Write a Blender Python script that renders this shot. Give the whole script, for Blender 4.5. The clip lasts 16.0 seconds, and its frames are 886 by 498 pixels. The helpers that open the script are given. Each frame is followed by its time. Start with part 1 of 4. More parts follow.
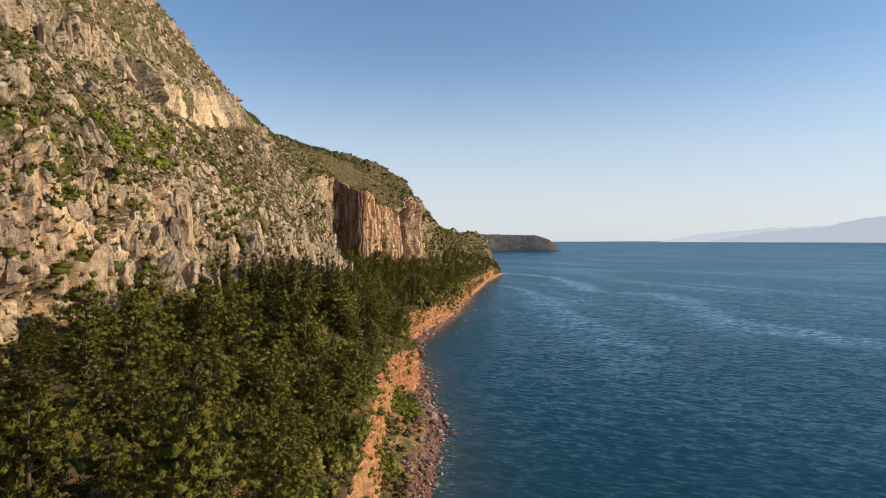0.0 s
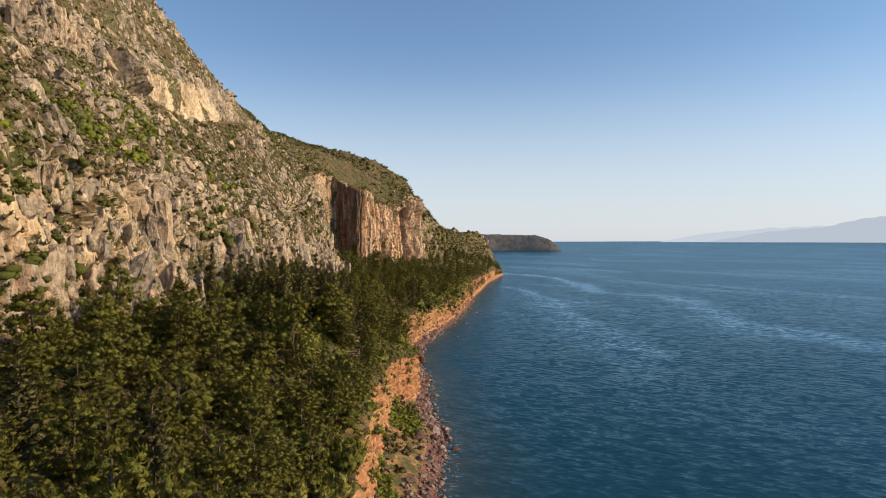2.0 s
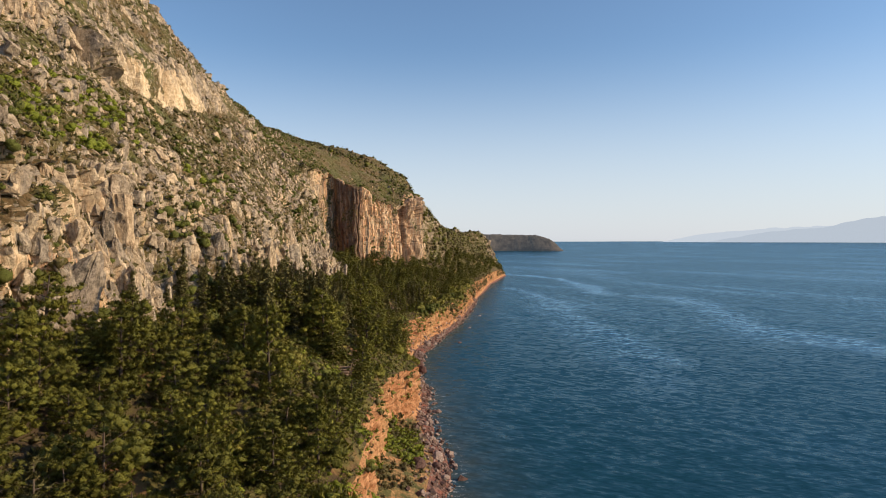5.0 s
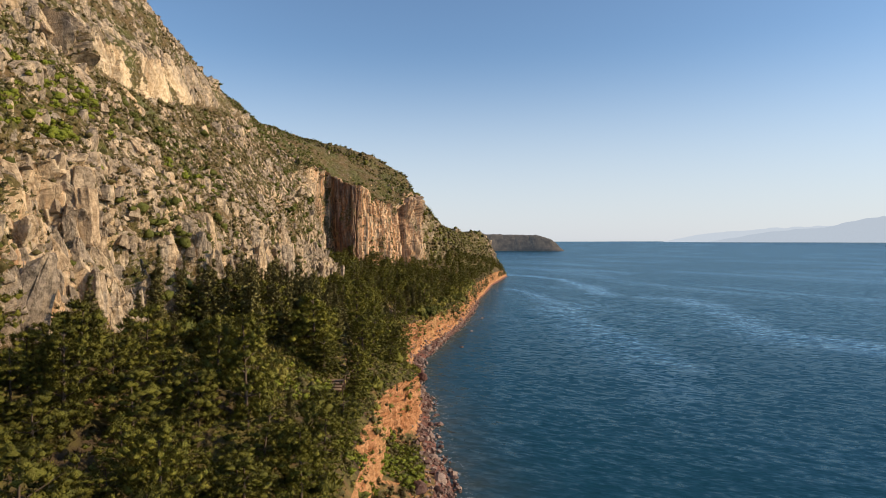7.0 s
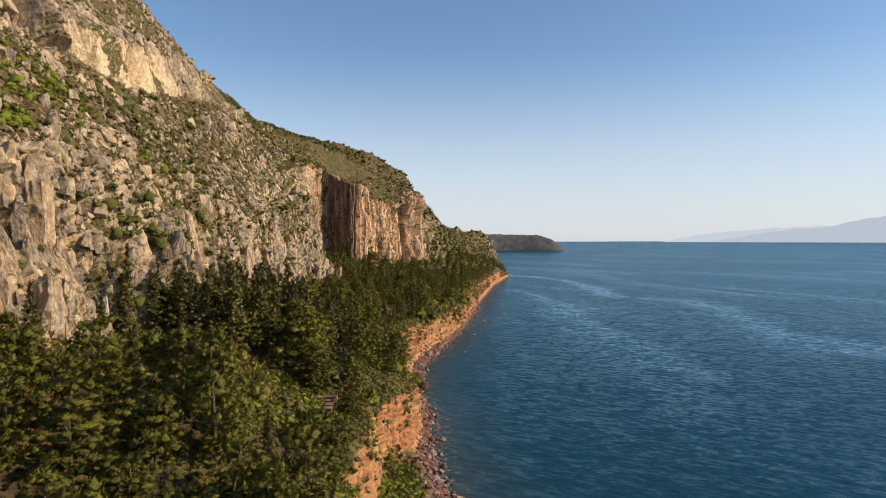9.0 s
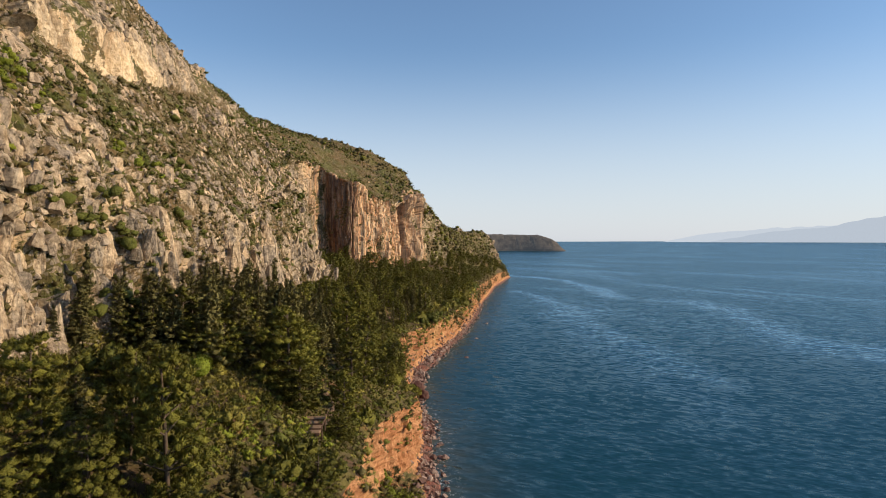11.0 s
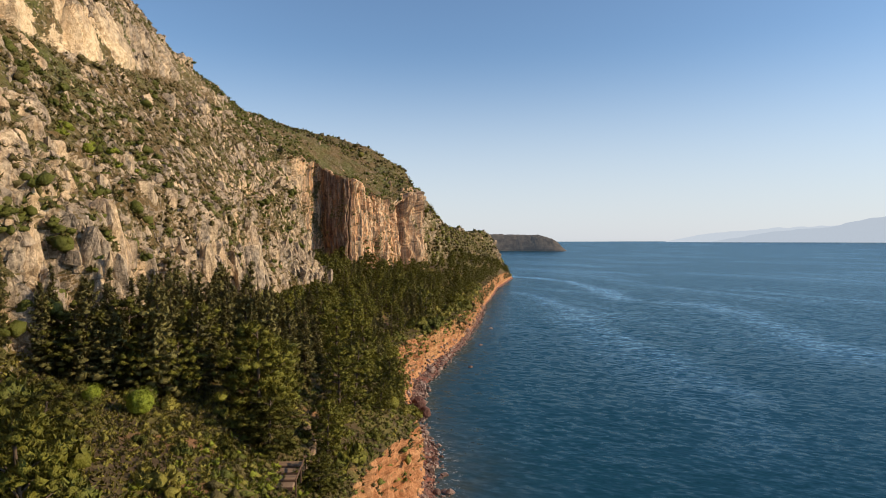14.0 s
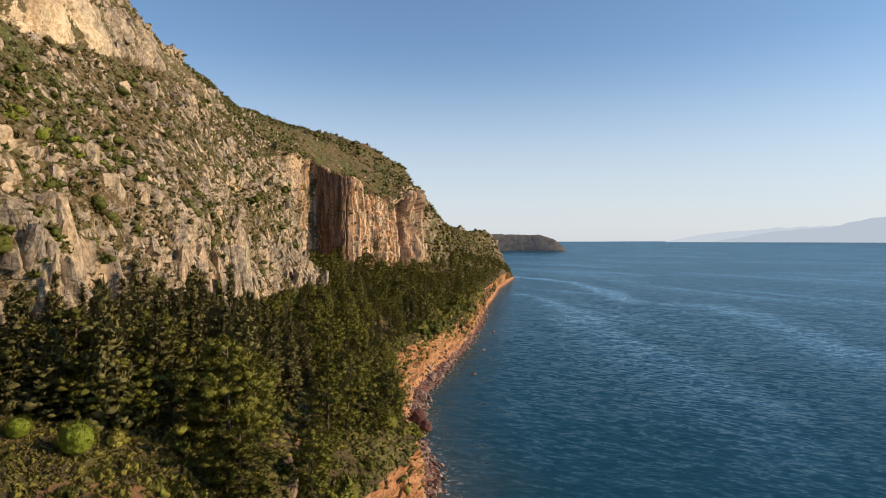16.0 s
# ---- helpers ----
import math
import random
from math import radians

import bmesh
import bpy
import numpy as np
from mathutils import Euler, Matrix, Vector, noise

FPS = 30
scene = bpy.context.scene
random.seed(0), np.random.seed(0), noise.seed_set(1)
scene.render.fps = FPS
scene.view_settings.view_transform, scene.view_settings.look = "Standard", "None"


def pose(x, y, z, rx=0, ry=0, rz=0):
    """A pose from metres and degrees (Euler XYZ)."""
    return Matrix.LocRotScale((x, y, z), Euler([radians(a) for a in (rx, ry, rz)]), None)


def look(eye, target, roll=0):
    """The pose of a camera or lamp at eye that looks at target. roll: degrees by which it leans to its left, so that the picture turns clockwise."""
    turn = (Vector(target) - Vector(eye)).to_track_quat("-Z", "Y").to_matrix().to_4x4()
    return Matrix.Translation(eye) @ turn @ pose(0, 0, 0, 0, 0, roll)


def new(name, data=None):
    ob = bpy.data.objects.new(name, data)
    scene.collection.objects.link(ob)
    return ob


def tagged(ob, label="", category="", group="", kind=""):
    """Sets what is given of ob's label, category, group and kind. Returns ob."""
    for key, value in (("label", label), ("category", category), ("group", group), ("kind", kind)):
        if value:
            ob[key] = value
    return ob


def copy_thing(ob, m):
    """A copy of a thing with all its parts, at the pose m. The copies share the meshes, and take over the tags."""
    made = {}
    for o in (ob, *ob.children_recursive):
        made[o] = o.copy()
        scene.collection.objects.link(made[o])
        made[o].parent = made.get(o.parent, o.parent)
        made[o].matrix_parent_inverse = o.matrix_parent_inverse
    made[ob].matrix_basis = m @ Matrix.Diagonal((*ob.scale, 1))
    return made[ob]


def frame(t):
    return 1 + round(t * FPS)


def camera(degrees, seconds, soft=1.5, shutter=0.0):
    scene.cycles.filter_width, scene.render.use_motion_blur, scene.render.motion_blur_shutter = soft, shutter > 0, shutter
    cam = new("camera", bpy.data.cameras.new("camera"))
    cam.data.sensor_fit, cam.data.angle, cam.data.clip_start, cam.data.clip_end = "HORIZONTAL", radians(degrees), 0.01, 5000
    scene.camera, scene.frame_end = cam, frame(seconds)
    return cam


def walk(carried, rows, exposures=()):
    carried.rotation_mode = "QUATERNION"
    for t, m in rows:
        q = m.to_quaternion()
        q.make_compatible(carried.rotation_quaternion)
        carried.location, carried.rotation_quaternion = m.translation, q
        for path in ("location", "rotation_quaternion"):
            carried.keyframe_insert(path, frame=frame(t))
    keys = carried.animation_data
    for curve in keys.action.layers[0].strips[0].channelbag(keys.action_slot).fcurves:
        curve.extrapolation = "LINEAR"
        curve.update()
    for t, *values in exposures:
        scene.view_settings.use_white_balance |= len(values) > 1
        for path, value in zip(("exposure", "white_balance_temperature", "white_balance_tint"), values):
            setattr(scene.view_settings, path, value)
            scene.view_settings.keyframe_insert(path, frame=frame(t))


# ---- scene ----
cam = camera(70, 16.0, soft=1.0)
# a level flight along the shore at 5 m/s, sinking by a hand's width, the lens turned a little to the sea
AHEAD = (math.tan(radians(2.63)), 1.0, -math.tan(radians(0.87)))


def eye(t):
    s = 5.0 * (t + 0.0427 * t * (t - 16) / 16)
    return Vector((0, s, 38.5 - 0.0032 * s))


walk(cam, [(t, look(eye(t), eye(t) + 100 * Vector(AHEAD))) for t in range(0, 17, 2)])

# ---- world, sun, exposure ----
SUN_AZ, SUN_EL = 99.0, 27.0          # degrees from straight ahead towards the sea, degrees up
world = bpy.data.worlds.new("sky")
scene.world = world
world.use_nodes = True
wn = world.node_tree.nodes
sky = wn.new("ShaderNodeTexSky")
sky.sky_type, sky.sun_disc = "NISHITA", False
sky.sun_elevation, sky.sun_rotation = radians(SUN_EL), radians(SUN_AZ)
sky.air_density, sky.dust_density, sky.ozone_density, sky.altitude = 1.0, 0.45, 3.0, 50
hue, wash = wn.new("ShaderNodeHueSaturation"), wn.new("ShaderNodeMix")
hue.inputs["Saturation"].default_value = 1.0
wash.data_type, wash.blend_type = "RGBA", "MULTIPLY"
wash.inputs[0].default_value, wash.inputs[7].default_value = 1.0, (0.955, 1.0, 1.025, 1)
world.node_tree.links.new(sky.outputs[0], hue.inputs["Color"])
world.node_tree.links.new(hue.outputs[0], wash.inputs[6])
# milky haze that thins out upwards, all round the horizon
where, split, thin, milk = wn.new("ShaderNodeTexCoord"), wn.new("ShaderNodeSeparateXYZ"), wn.new("ShaderNodeMapRange"), wn.new("ShaderNodeMix")
thin.interpolation_type = "SMOOTHSTEP"
thin.inputs["From Min"].default_value, thin.inputs["From Max"].default_value = 0.0, 0.30
thin.inputs["To Min"].default_value, thin.inputs["To Max"].default_value = 0.78, 0.0
milk.data_type = "RGBA"
milk.inputs[7].default_value = (5.0, 5.25, 5.8, 1)
world.node_tree.links.new(where.outputs["Generated"], split.inputs[0])
world.node_tree.links.new(split.outputs["Z"], thin.inputs["Value"])
world.node_tree.links.new(thin.outputs["Result"], milk.inputs[0])
world.node_tree.links.new(wash.outputs[2], milk.inputs[6])
world.node_tree.links.new(milk.outputs[2], wn["Background"].inputs[0])
wn["Background"].inputs[1].default_value = 0.143
sun = new("sun", bpy.data.lights.new("sun", "SUN"))
sun.data.energy, sun.data.angle, sun.data.color = 4.7, radians(0.5), (1.0, 0.78, 0.52)
sun_dir = Vector((math.sin(radians(SUN_AZ)) * math.cos(radians(SUN_EL)), math.cos(radians(SUN_AZ)) * math.cos(radians(SUN_EL)), math.sin(radians(SUN_EL))))
sun.matrix_world = look((400 * sun_dir), (0, 0, 0))
scene.view_settings.exposure = 0.0

rng = np.random.default_rng(7)


# ---- materials ----
class Mat:
    """A small builder of node materials."""

    def __init__(self, name, rough=0.8):
        self.m = bpy.data.materials.new(name)
        self.m.use_nodes = True
        self.t = self.m.node_tree
        self.b = self.t.nodes["Principled BSDF"]
        self.b.inputs["Roughness"].default_value = rough
        self.b.inputs["Specular IOR Level"].default_value = 0.25
        self.pos = self.node("ShaderNodeTexCoord").outputs["Object"]

    def node(self, kind):
        return self.t.nodes.new(kind)

    def link(self, a, b):
        self.t.links.new(a, b)

    def place(self, sx=1, sy=1, sz=1, turn=0.0, src=None):
        n = self.node("ShaderNodeMapping")
        n.inputs["Scale"].default_value = (sx, sy, sz)
        n.inputs["Rotation"].default_value = (0, 0, radians(turn))
        self.link(src or self.pos, n.inputs["Vector"])
        return n.outputs[0]

    def noise(self, scale, detail=4, rough=0.6, src=None, warp=0.0):
        n = self.node("ShaderNodeTexNoise")
        n.inputs["Scale"].default_value, n.inputs["Detail"].default_value = scale, detail
        n.inputs["Roughness"].default_value, n.inputs["Distortion"].default_value = rough, warp
        self.link(src or self.pos, n.inputs["Vector"])
        return n.outputs["Fac"]

    def voronoi(self, scale, feature="F1", out="Distance", src=None):
        n = self.node("ShaderNodeTexVoronoi")
        n.feature = feature
        n.inputs["Scale"].default_value = scale
        self.link(src or self.pos, n.inputs["Vector"])
        return n.outputs[out]

    def ramp(self, fac, *stops):
        n = self.node("ShaderNodeValToRGB")
        e = n.color_ramp.elements
        while len(e) < len(stops):
            e.new(0.5)
        for k, (p, c) in zip(e, stops):
            k.position = p
            k.color = (c, c, c, 1) if isinstance(c, (int, float)) else (*c, 1)
        self.link(fac, n.inputs[0])
        return n.outputs[0]

    def mix(self, fac, a, b, kind="MIX"):
        n = self.node("ShaderNodeMix")
        n.data_type, n.blend_type = "RGBA", kind
        for s, v in ((n.inputs[0], fac), (n.inputs[6], a), (n.inputs[7], b)):
            if isinstance(v, (int, float)):
                s.default_value = v
            elif isinstance(v, tuple):
                s.default_value = (*v, 1)
            else:
                self.link(v, s)
        return n.outputs[2]

    def math(self, op, a, b=0.0):
        n = self.node("ShaderNodeMath")
        n.operation = op
        for s, v in zip(n.inputs, (a, b)):
            if isinstance(v, (int, float)):
                s.default_value = v
            else:
                self.link(v, s)
        return n.outputs[0]

    def up(self):
        g, s = self.node("ShaderNodeNewGeometry"), self.node("ShaderNodeSeparateXYZ")
        self.link(g.outputs["Normal"], s.inputs[0])
        return s.outputs["Z"]

    def axis(self, k):
        s = self.node("ShaderNodeSeparateXYZ")
        self.link(self.pos, s.inputs[0])
        return s.outputs[k]

    def island(self):
        return self.node("ShaderNodeNewGeometry").outputs["Random Per Island"]

    def each(self):
        return self.node("ShaderNodeObjectInfo").outputs["Random"]

    def bump(self, height, strength=0.5, dist=0.1, normal=None):
        n = self.node("ShaderNodeBump")
        n.inputs["Strength"].default_value, n.inputs["Distance"].default_value = strength, dist
        self.link(height, n.inputs["Height"])
        if normal:
            self.link(normal, n.inputs["Normal"])
        return n.outputs[0]

    def done(self, colour, normal=None, rough=None):
        if isinstance(colour, tuple):
            self.b.inputs["Base Color"].default_value = (*colour, 1)
        else:
            self.link(colour, self.b.inputs["Base Color"])
        if normal:
            self.link(normal, self.b.inputs["Normal"])
        if rough is not None:
            self.link(rough, self.b.inputs["Roughness"])
        return self.m


def limestone():
    k = Mat("limestone", 0.9)
    at = k.node("ShaderNodeAttribute")
    at.attribute_name = "bare"
    oc = k.node("ShaderNodeAttribute")
    oc.attribute_name = "ochre"
    patch = k.math("ADD", k.noise(0.05, 4, 0.6), k.math("MULTIPLY", oc.outputs["Fac"], 0.20))
    streak = k.noise(0.5, 5, 0.65, k.place(1, 1, 0.16))
    grain = k.noise(1.1, 6, 0.75)
    sharp = k.ramp(grain, (0.36, 0.0), (0.62, 1.0))
    grey = k.mix(sharp, (0.10, 0.080, 0.058), (0.48, 0.39, 0.285))
    cream = k.mix(sharp, (0.24, 0.165, 0.09), (0.72, 0.56, 0.37))
    rock = k.mix(k.ramp(streak, (0.44, 0.0), (0.56, 1.0)), grey, cream)
    cell = k.node("ShaderNodeSeparateColor")
    k.link(k.voronoi(0.34, "F1", "Color", k.place(1, 1, 0.4)), cell.inputs[0])
    rock = k.mix(k.ramp(cell.outputs[0], (0.30, 0.45), (0.60, 0.0)), rock, k.mix(sharp, (0.10, 0.078, 0.058), (0.34, 0.265, 0.195)))
    rust = k.math("MULTIPLY", k.ramp(patch, (0.55, 0.0), (0.66, 0.9)), k.ramp(streak, (0.40, 0.1), (0.62, 1.0)))
    rock = k.mix(rust, rock, k.mix(grain, (0.44, 0.25, 0.115), (0.88, 0.66, 0.40)))
    # water runs down the bare walls in orange, cream and grey lines
    run = k.noise(0.75, 3, 0.6, k.place(1, 1, 0.035))
    lines = k.ramp(run, (0.34, (0.10, 0.078, 0.06)), (0.43, (0.42, 0.28, 0.17)), (0.50, (0.66, 0.30, 0.12)), (0.56, (0.82, 0.62, 0.40)), (0.66, (0.16, 0.12, 0.09)))
    rock = k.mix(k.math("MULTIPLY", k.ramp(oc.outputs["Fac"], (0.45, 0.0), (1.0, 0.85)), k.ramp(grain, (0.3, 0.5), (0.6, 1.0))), rock, lines)
    pa = k.node("ShaderNodeAttribute")
    pa.attribute_name = "pale"
    rock = k.mix(k.math("MULTIPLY", pa.outputs["Fac"], k.ramp(streak, (0.36, 0.45), (0.52, 0.95))), rock, k.mix(sharp, (0.50, 0.34, 0.18), (0.90, 0.72, 0.47)))
    # shade and dark reddish stain painted together into the rock colour
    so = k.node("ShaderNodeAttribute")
    so.attribute_name = "shade_stain"
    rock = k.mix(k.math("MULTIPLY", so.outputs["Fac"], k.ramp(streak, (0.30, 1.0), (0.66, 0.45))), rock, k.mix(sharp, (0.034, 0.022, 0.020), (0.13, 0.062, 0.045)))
    # each block has a tone of its own
    own = k.math("FRACT", k.math("ADD", k.island(), k.math("MULTIPLY", k.each(), 7.3)))
    loose = k.math("GREATER_THAN", at.outputs["Fac"], 1.2)
    rock = k.mix(k.math("MULTIPLY", loose, k.ramp(own, (0.0, 0.55), (0.45, 0.0))), rock, k.mix(sharp, (0.075, 0.060, 0.045), (0.27, 0.215, 0.165)))
    rock = k.mix(k.math("MULTIPLY", loose, k.ramp(own, (0.72, 0.0), (1.0, 0.6))), rock, k.mix(sharp, (0.30, 0.19, 0.095), (0.74, 0.53, 0.32)))
    black = k.ramp(k.noise(0.35, 4, 0.6, k.place(1, 1, 0.12)), (0.62, 0.0), (0.74, 0.6))
    rock = k.mix(black, rock, (0.085, 0.07, 0.055))
    tuft = k.noise(1.7, 5, 0.75)
    earth = k.mix(tuft, (0.075, 0.050, 0.022), (0.235, 0.152, 0.066))
    green = k.ramp(k.noise(0.10, 5, 0.65), (0.42, 0.0), (0.62, 1.0))
    earth = k.mix(green, earth, k.mix(tuft, (0.050, 0.054, 0.012), (0.150, 0.150, 0.036)))
    bit = k.node("ShaderNodeSeparateColor")
    k.link(k.voronoi(2.6, "F1", "Color"), bit.inputs[0])
    earth = k.mix(k.ramp(bit.outputs[0], (0.20, 0.75), (0.34, 0.0)), earth, (0.045, 0.042, 0.014))
    earth = k.mix(k.ramp(bit.outputs[1], (0.84, 0.0), (0.90, 0.85)), earth, k.mix(tuft, (0.18, 0.145, 0.10), (0.38, 0.31, 0.23)))
    grip = k.math("ADD", at.outputs["Fac"], k.math("MULTIPLY", k.math("SUBTRACT", k.noise(0.9, 5, 0.7), 0.5), 0.9))
    grip = k.math("SUBTRACT", grip, k.math("MULTIPLY", k.math("SUBTRACT", k.up(), 0.5), 0.9))
    colour = k.mix(k.ramp(grip, (0.50, 0.0), (0.64, 1.0)), earth, rock)
    coarse = k.noise(2.4, 6, 0.75, k.place(1, 1, 0.7))
    sway, bend = k.node("ShaderNodeTexNoise"), k.node("ShaderNodeVectorMath")
    sway.inputs["Scale"].default_value, sway.inputs["Detail"].default_value = 0.8, 4
    k.link(k.pos, sway.inputs["Vector"])
    bend.operation = "MULTIPLY_ADD"
    bend.inputs[1].default_value = (1.6, 1.6, 1.6)
    k.link(sway.outputs["Color"], bend.inputs[0])
    k.link(k.pos, bend.inputs[2])
    bent = bend.outputs[0]
    crack = k.ramp(k.voronoi(0.75, "DISTANCE_TO_EDGE", "Distance", k.place(1, 1, 0.32, 0, bent)), (0.0, 0.0), (0.10, 1.0))
    return k.done(colour, k.bump(coarse, 0.8, 0.3, k.bump(crack, 0.35, 0.25)))


def red_earth():
    k = Mat("red_earth", 0.95)
    layer = k.noise(0.55, 5, 0.6, k.place(0.35, 0.35, 1.6))
    grain = k.noise(1.8, 6, 0.7)
    c = k.mix(k.ramp(layer, (0.35, 0.0), (0.65, 1.0)), (0.36, 0.150, 0.060), (0.58, 0.315, 0.155))
    c = k.mix(k.ramp(grain, (0.35, 0.6), (0.6, 0.0)), c, (0.20, 0.08, 0.03))
    c = k.mix(k.ramp(k.noise(0.09, 3), (0.5, 0.0), (0.64, 0.75)), c, (0.46, 0.27, 0.12))
    flat = k.math("ADD", k.up(), k.math("MULTIPLY", k.math("SUBTRACT", k.noise(0.6, 5, 0.7), 0.5), 0.9))
    grass = k.mix(k.noise(1.5, 5, 0.7), (0.06, 0.055, 0.02), (0.16, 0.15, 0.05))
    c = k.mix(k.ramp(flat, (0.80, 0.0), (1.0, 1.0)), c, grass)
    return k.done(c, k.bump(k.math("ADD", grain, k.math("MULTIPLY", layer, 1.2)), 0.7, 0.3))


def forest_floor():
    k = Mat("forest_floor", 0.95)
    a = k.noise(0.16, 5, 0.65)
    b = k.noise(1.6, 6, 0.7)
    c = k.mix(b, (0.035, 0.024, 0.012), (0.115, 0.076, 0.040))
    c = k.mix(k.ramp(a, (0.44, 0.0), (0.56, 0.9)), c, k.mix(b, (0.060, 0.052, 0.014), (0.19, 0.160, 0.045)))
    c = k.mix(k.ramp(k.noise(0.11, 4, 0.6, k.place(1, 1, 1, 40)), (0.58, 0.0), (0.66, 0.9)), c, (0.23, 0.12, 0.055))
    return k.done(c, k.bump(b, 0.6, 0.25))


def shingle():
    k = Mat("shingle", 0.8)
    v = k.voronoi(2.4, "F1", "Color")
    s = k.node("ShaderNodeSeparateColor")
    k.link(v, s.inputs[0])
    c = k.mix(s.outputs[0], (0.05, 0.027, 0.02), (0.21, 0.125, 0.095))
    c = k.mix(k.ramp(k.noise(0.4, 4), (0.4, 0.0), (0.65, 0.8)), c, (0.26, 0.09, 0.055))
    return k.done(c, k.bump(k.voronoi(2.4), 0.8, 0.3))


def boulder_stone(name="boulder_stone", pieces=False, one=(0.10, 0.045, 0.032), two=(0.42, 0.31, 0.25)):
    k = Mat(name, 0.75)
    c = k.mix(k.island() if pieces else k.each(), one, two)
    g = k.noise(2.2, 6, 0.7)
    c = k.mix(k.ramp(g, (0.3, 0.7), (0.62, 0.0)), c, (0.10, 0.065, 0.05))
    return k.done(c, k.bump(g, 0.7, 0.2))


def bark():
    k = Mat("bark", 0.95)
    g = k.noise(3.0, 5, 0.7, k.place(1, 1, 0.2))
    return k.done(k.mix(g, (0.05, 0.035, 0.025), (0.17, 0.125, 0.09)), k.bump(g, 0.8, 0.08))


def foliage(name, dark, light, scale=0.35, through_light=0.20, fineness=5.0):
    k = Mat(name, 0.6)
    c = k.mix(k.ramp(k.island(), (0.0, 0.25), (1.0, 0.6)), dark, light)
    c = k.mix(k.ramp(k.noise(scale, 3), (0.35, 0.0), (0.65, 0.5)), c, light)
    tone = k.math("ADD", 0.72, k.math("MULTIPLY", k.each(), 0.55))
    n = k.node("ShaderNodeCombineColor")
    for i in range(3):
        k.link(tone, n.inputs[i])
    c = k.mix(1.0, c, n.outputs[0], "MULTIPLY")
    fine = k.noise(fineness, 3, 0.7)
    c = k.mix(k.ramp(fine, (0.36, 0.12), (0.52, 0.0)), c, tuple(0.4 * v for v in dark))
    k.done(c, k.bump(fine, 0.9, 0.25))
    tr, ms = k.node("ShaderNodeBsdfTranslucent"), k.node("ShaderNodeMixShader")
    k.link(c, tr.inputs["Color"])
    ms.inputs[0].default_value = through_light
    k.link(k.b.outputs[0], ms.inputs[1])
    k.link(tr.outputs[0], ms.inputs[2])
    k.link(ms.outputs[0], k.t.nodes["Material Output"].inputs["Surface"])
    return k.m


def sea_water():
    k = Mat("sea_water", 0.6)
    k.b.inputs["Specular IOR Level"].default_value = 0.0
    at = k.node("ShaderNodeAttribute")
    at.attribute_name = "shallow"
    deep = k.mix(k.noise(0.004, 3), (0.008, 0.045, 0.067), (0.010, 0.055, 0.085))
    c = k.mix(k.math("MULTIPLY", at.outputs["Fac"], k.ramp(k.noise(0.2, 4), (0.3, 0.4), (0.6, 1.0))), deep, (0.060, 0.070, 0.058))
    surf = k.math("MULTIPLY", k.ramp(at.outputs["Fac"], (0.62, 0.0), (0.92, 1.0)), k.ramp(k.noise(0.9, 6, 0.75), (0.55, 0.0), (0.66, 0.8)))
    c = k.mix(surf, c, (0.62, 0.66, 0.66))
    # wind waves and finer ripples; long slicks shine a little more
    lay = k.place(1, 0.30, 1, 0, k.place(1, 1, 1, -27))
    slick = k.ramp(k.noise(0.013, 6, 0.62, lay, 0.8), (0.50, 0.0), (0.66, 1.0))
    dr = k.node("ShaderNodeAttribute")
    dr.attribute_name = "drift"
    slick = k.math("ADD", k.math("MULTIPLY", slick, 0.45), k.math("MULTIPLY", dr.outputs["Fac"], 1.1))
    slick = k.math("MULTIPLY", slick, k.ramp(k.noise(0.25, 5, 0.7, k.place(0.8, 1.3, 1)), (0.35, 0.25), (0.65, 1.0)))
    # wave slopes of three sizes tilt the surface
    slope = None
    for size, detail, tall, turn in ((0.22, 2, 0.15, 26), (0.62, 2, 0.42, 34), (1.5, 2, 0.36, 22)):
        w, c0, sc = k.node("ShaderNodeTexNoise"), k.node("ShaderNodeVectorMath"), k.node("ShaderNodeVectorMath")
        w.inputs["Scale"].default_value, w.inputs["Detail"].default_value = size, detail
        k.link(k.place(0.55, 1.25, 1, 0, k.place(1, 1, 1, turn)), w.inputs["Vector"])
        c0.operation, sc.operation = "SUBTRACT", "MULTIPLY"
        c0.inputs[1].default_value = (0.5, 0.5, 0.5)
        sc.inputs[1].default_value = (0.7 * tall, 1.2 * tall, 0)
        k.link(w.outputs["Color"], c0.inputs[0])
        k.link(c0.outputs[0], sc.inputs[0])
        if slope is None:
            slope = sc.outputs[0]
        else:
            ad = k.node("ShaderNodeVectorMath")
            k.link(slope, ad.inputs[0])
            k.link(sc.outputs[0], ad.inputs[1])
            slope = ad.outputs[0]
    ad, no = k.node("ShaderNodeVectorMath"), k.node("ShaderNodeVectorMath")
    ad.inputs[1].default_value = (0, 0, 1)
    no.operation = "NORMALIZE"
    k.link(slope, ad.inputs[0])
    k.link(ad.outputs[0], no.inputs[0])
    n = no.outputs[0]
    k.done(c, n)
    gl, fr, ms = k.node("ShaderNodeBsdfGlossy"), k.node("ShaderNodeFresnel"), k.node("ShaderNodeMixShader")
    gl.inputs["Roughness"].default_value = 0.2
    # blue put into the gloss colour, so the reflected sky looks bluer
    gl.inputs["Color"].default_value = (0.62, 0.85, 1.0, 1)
    fr.inputs["IOR"].default_value = 1.333
    k.link(n, gl.inputs["Normal"])
    k.link(n, fr.inputs["Normal"])
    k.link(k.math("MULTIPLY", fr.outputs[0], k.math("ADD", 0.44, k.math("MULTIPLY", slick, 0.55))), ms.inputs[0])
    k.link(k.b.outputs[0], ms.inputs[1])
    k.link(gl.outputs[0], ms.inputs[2])
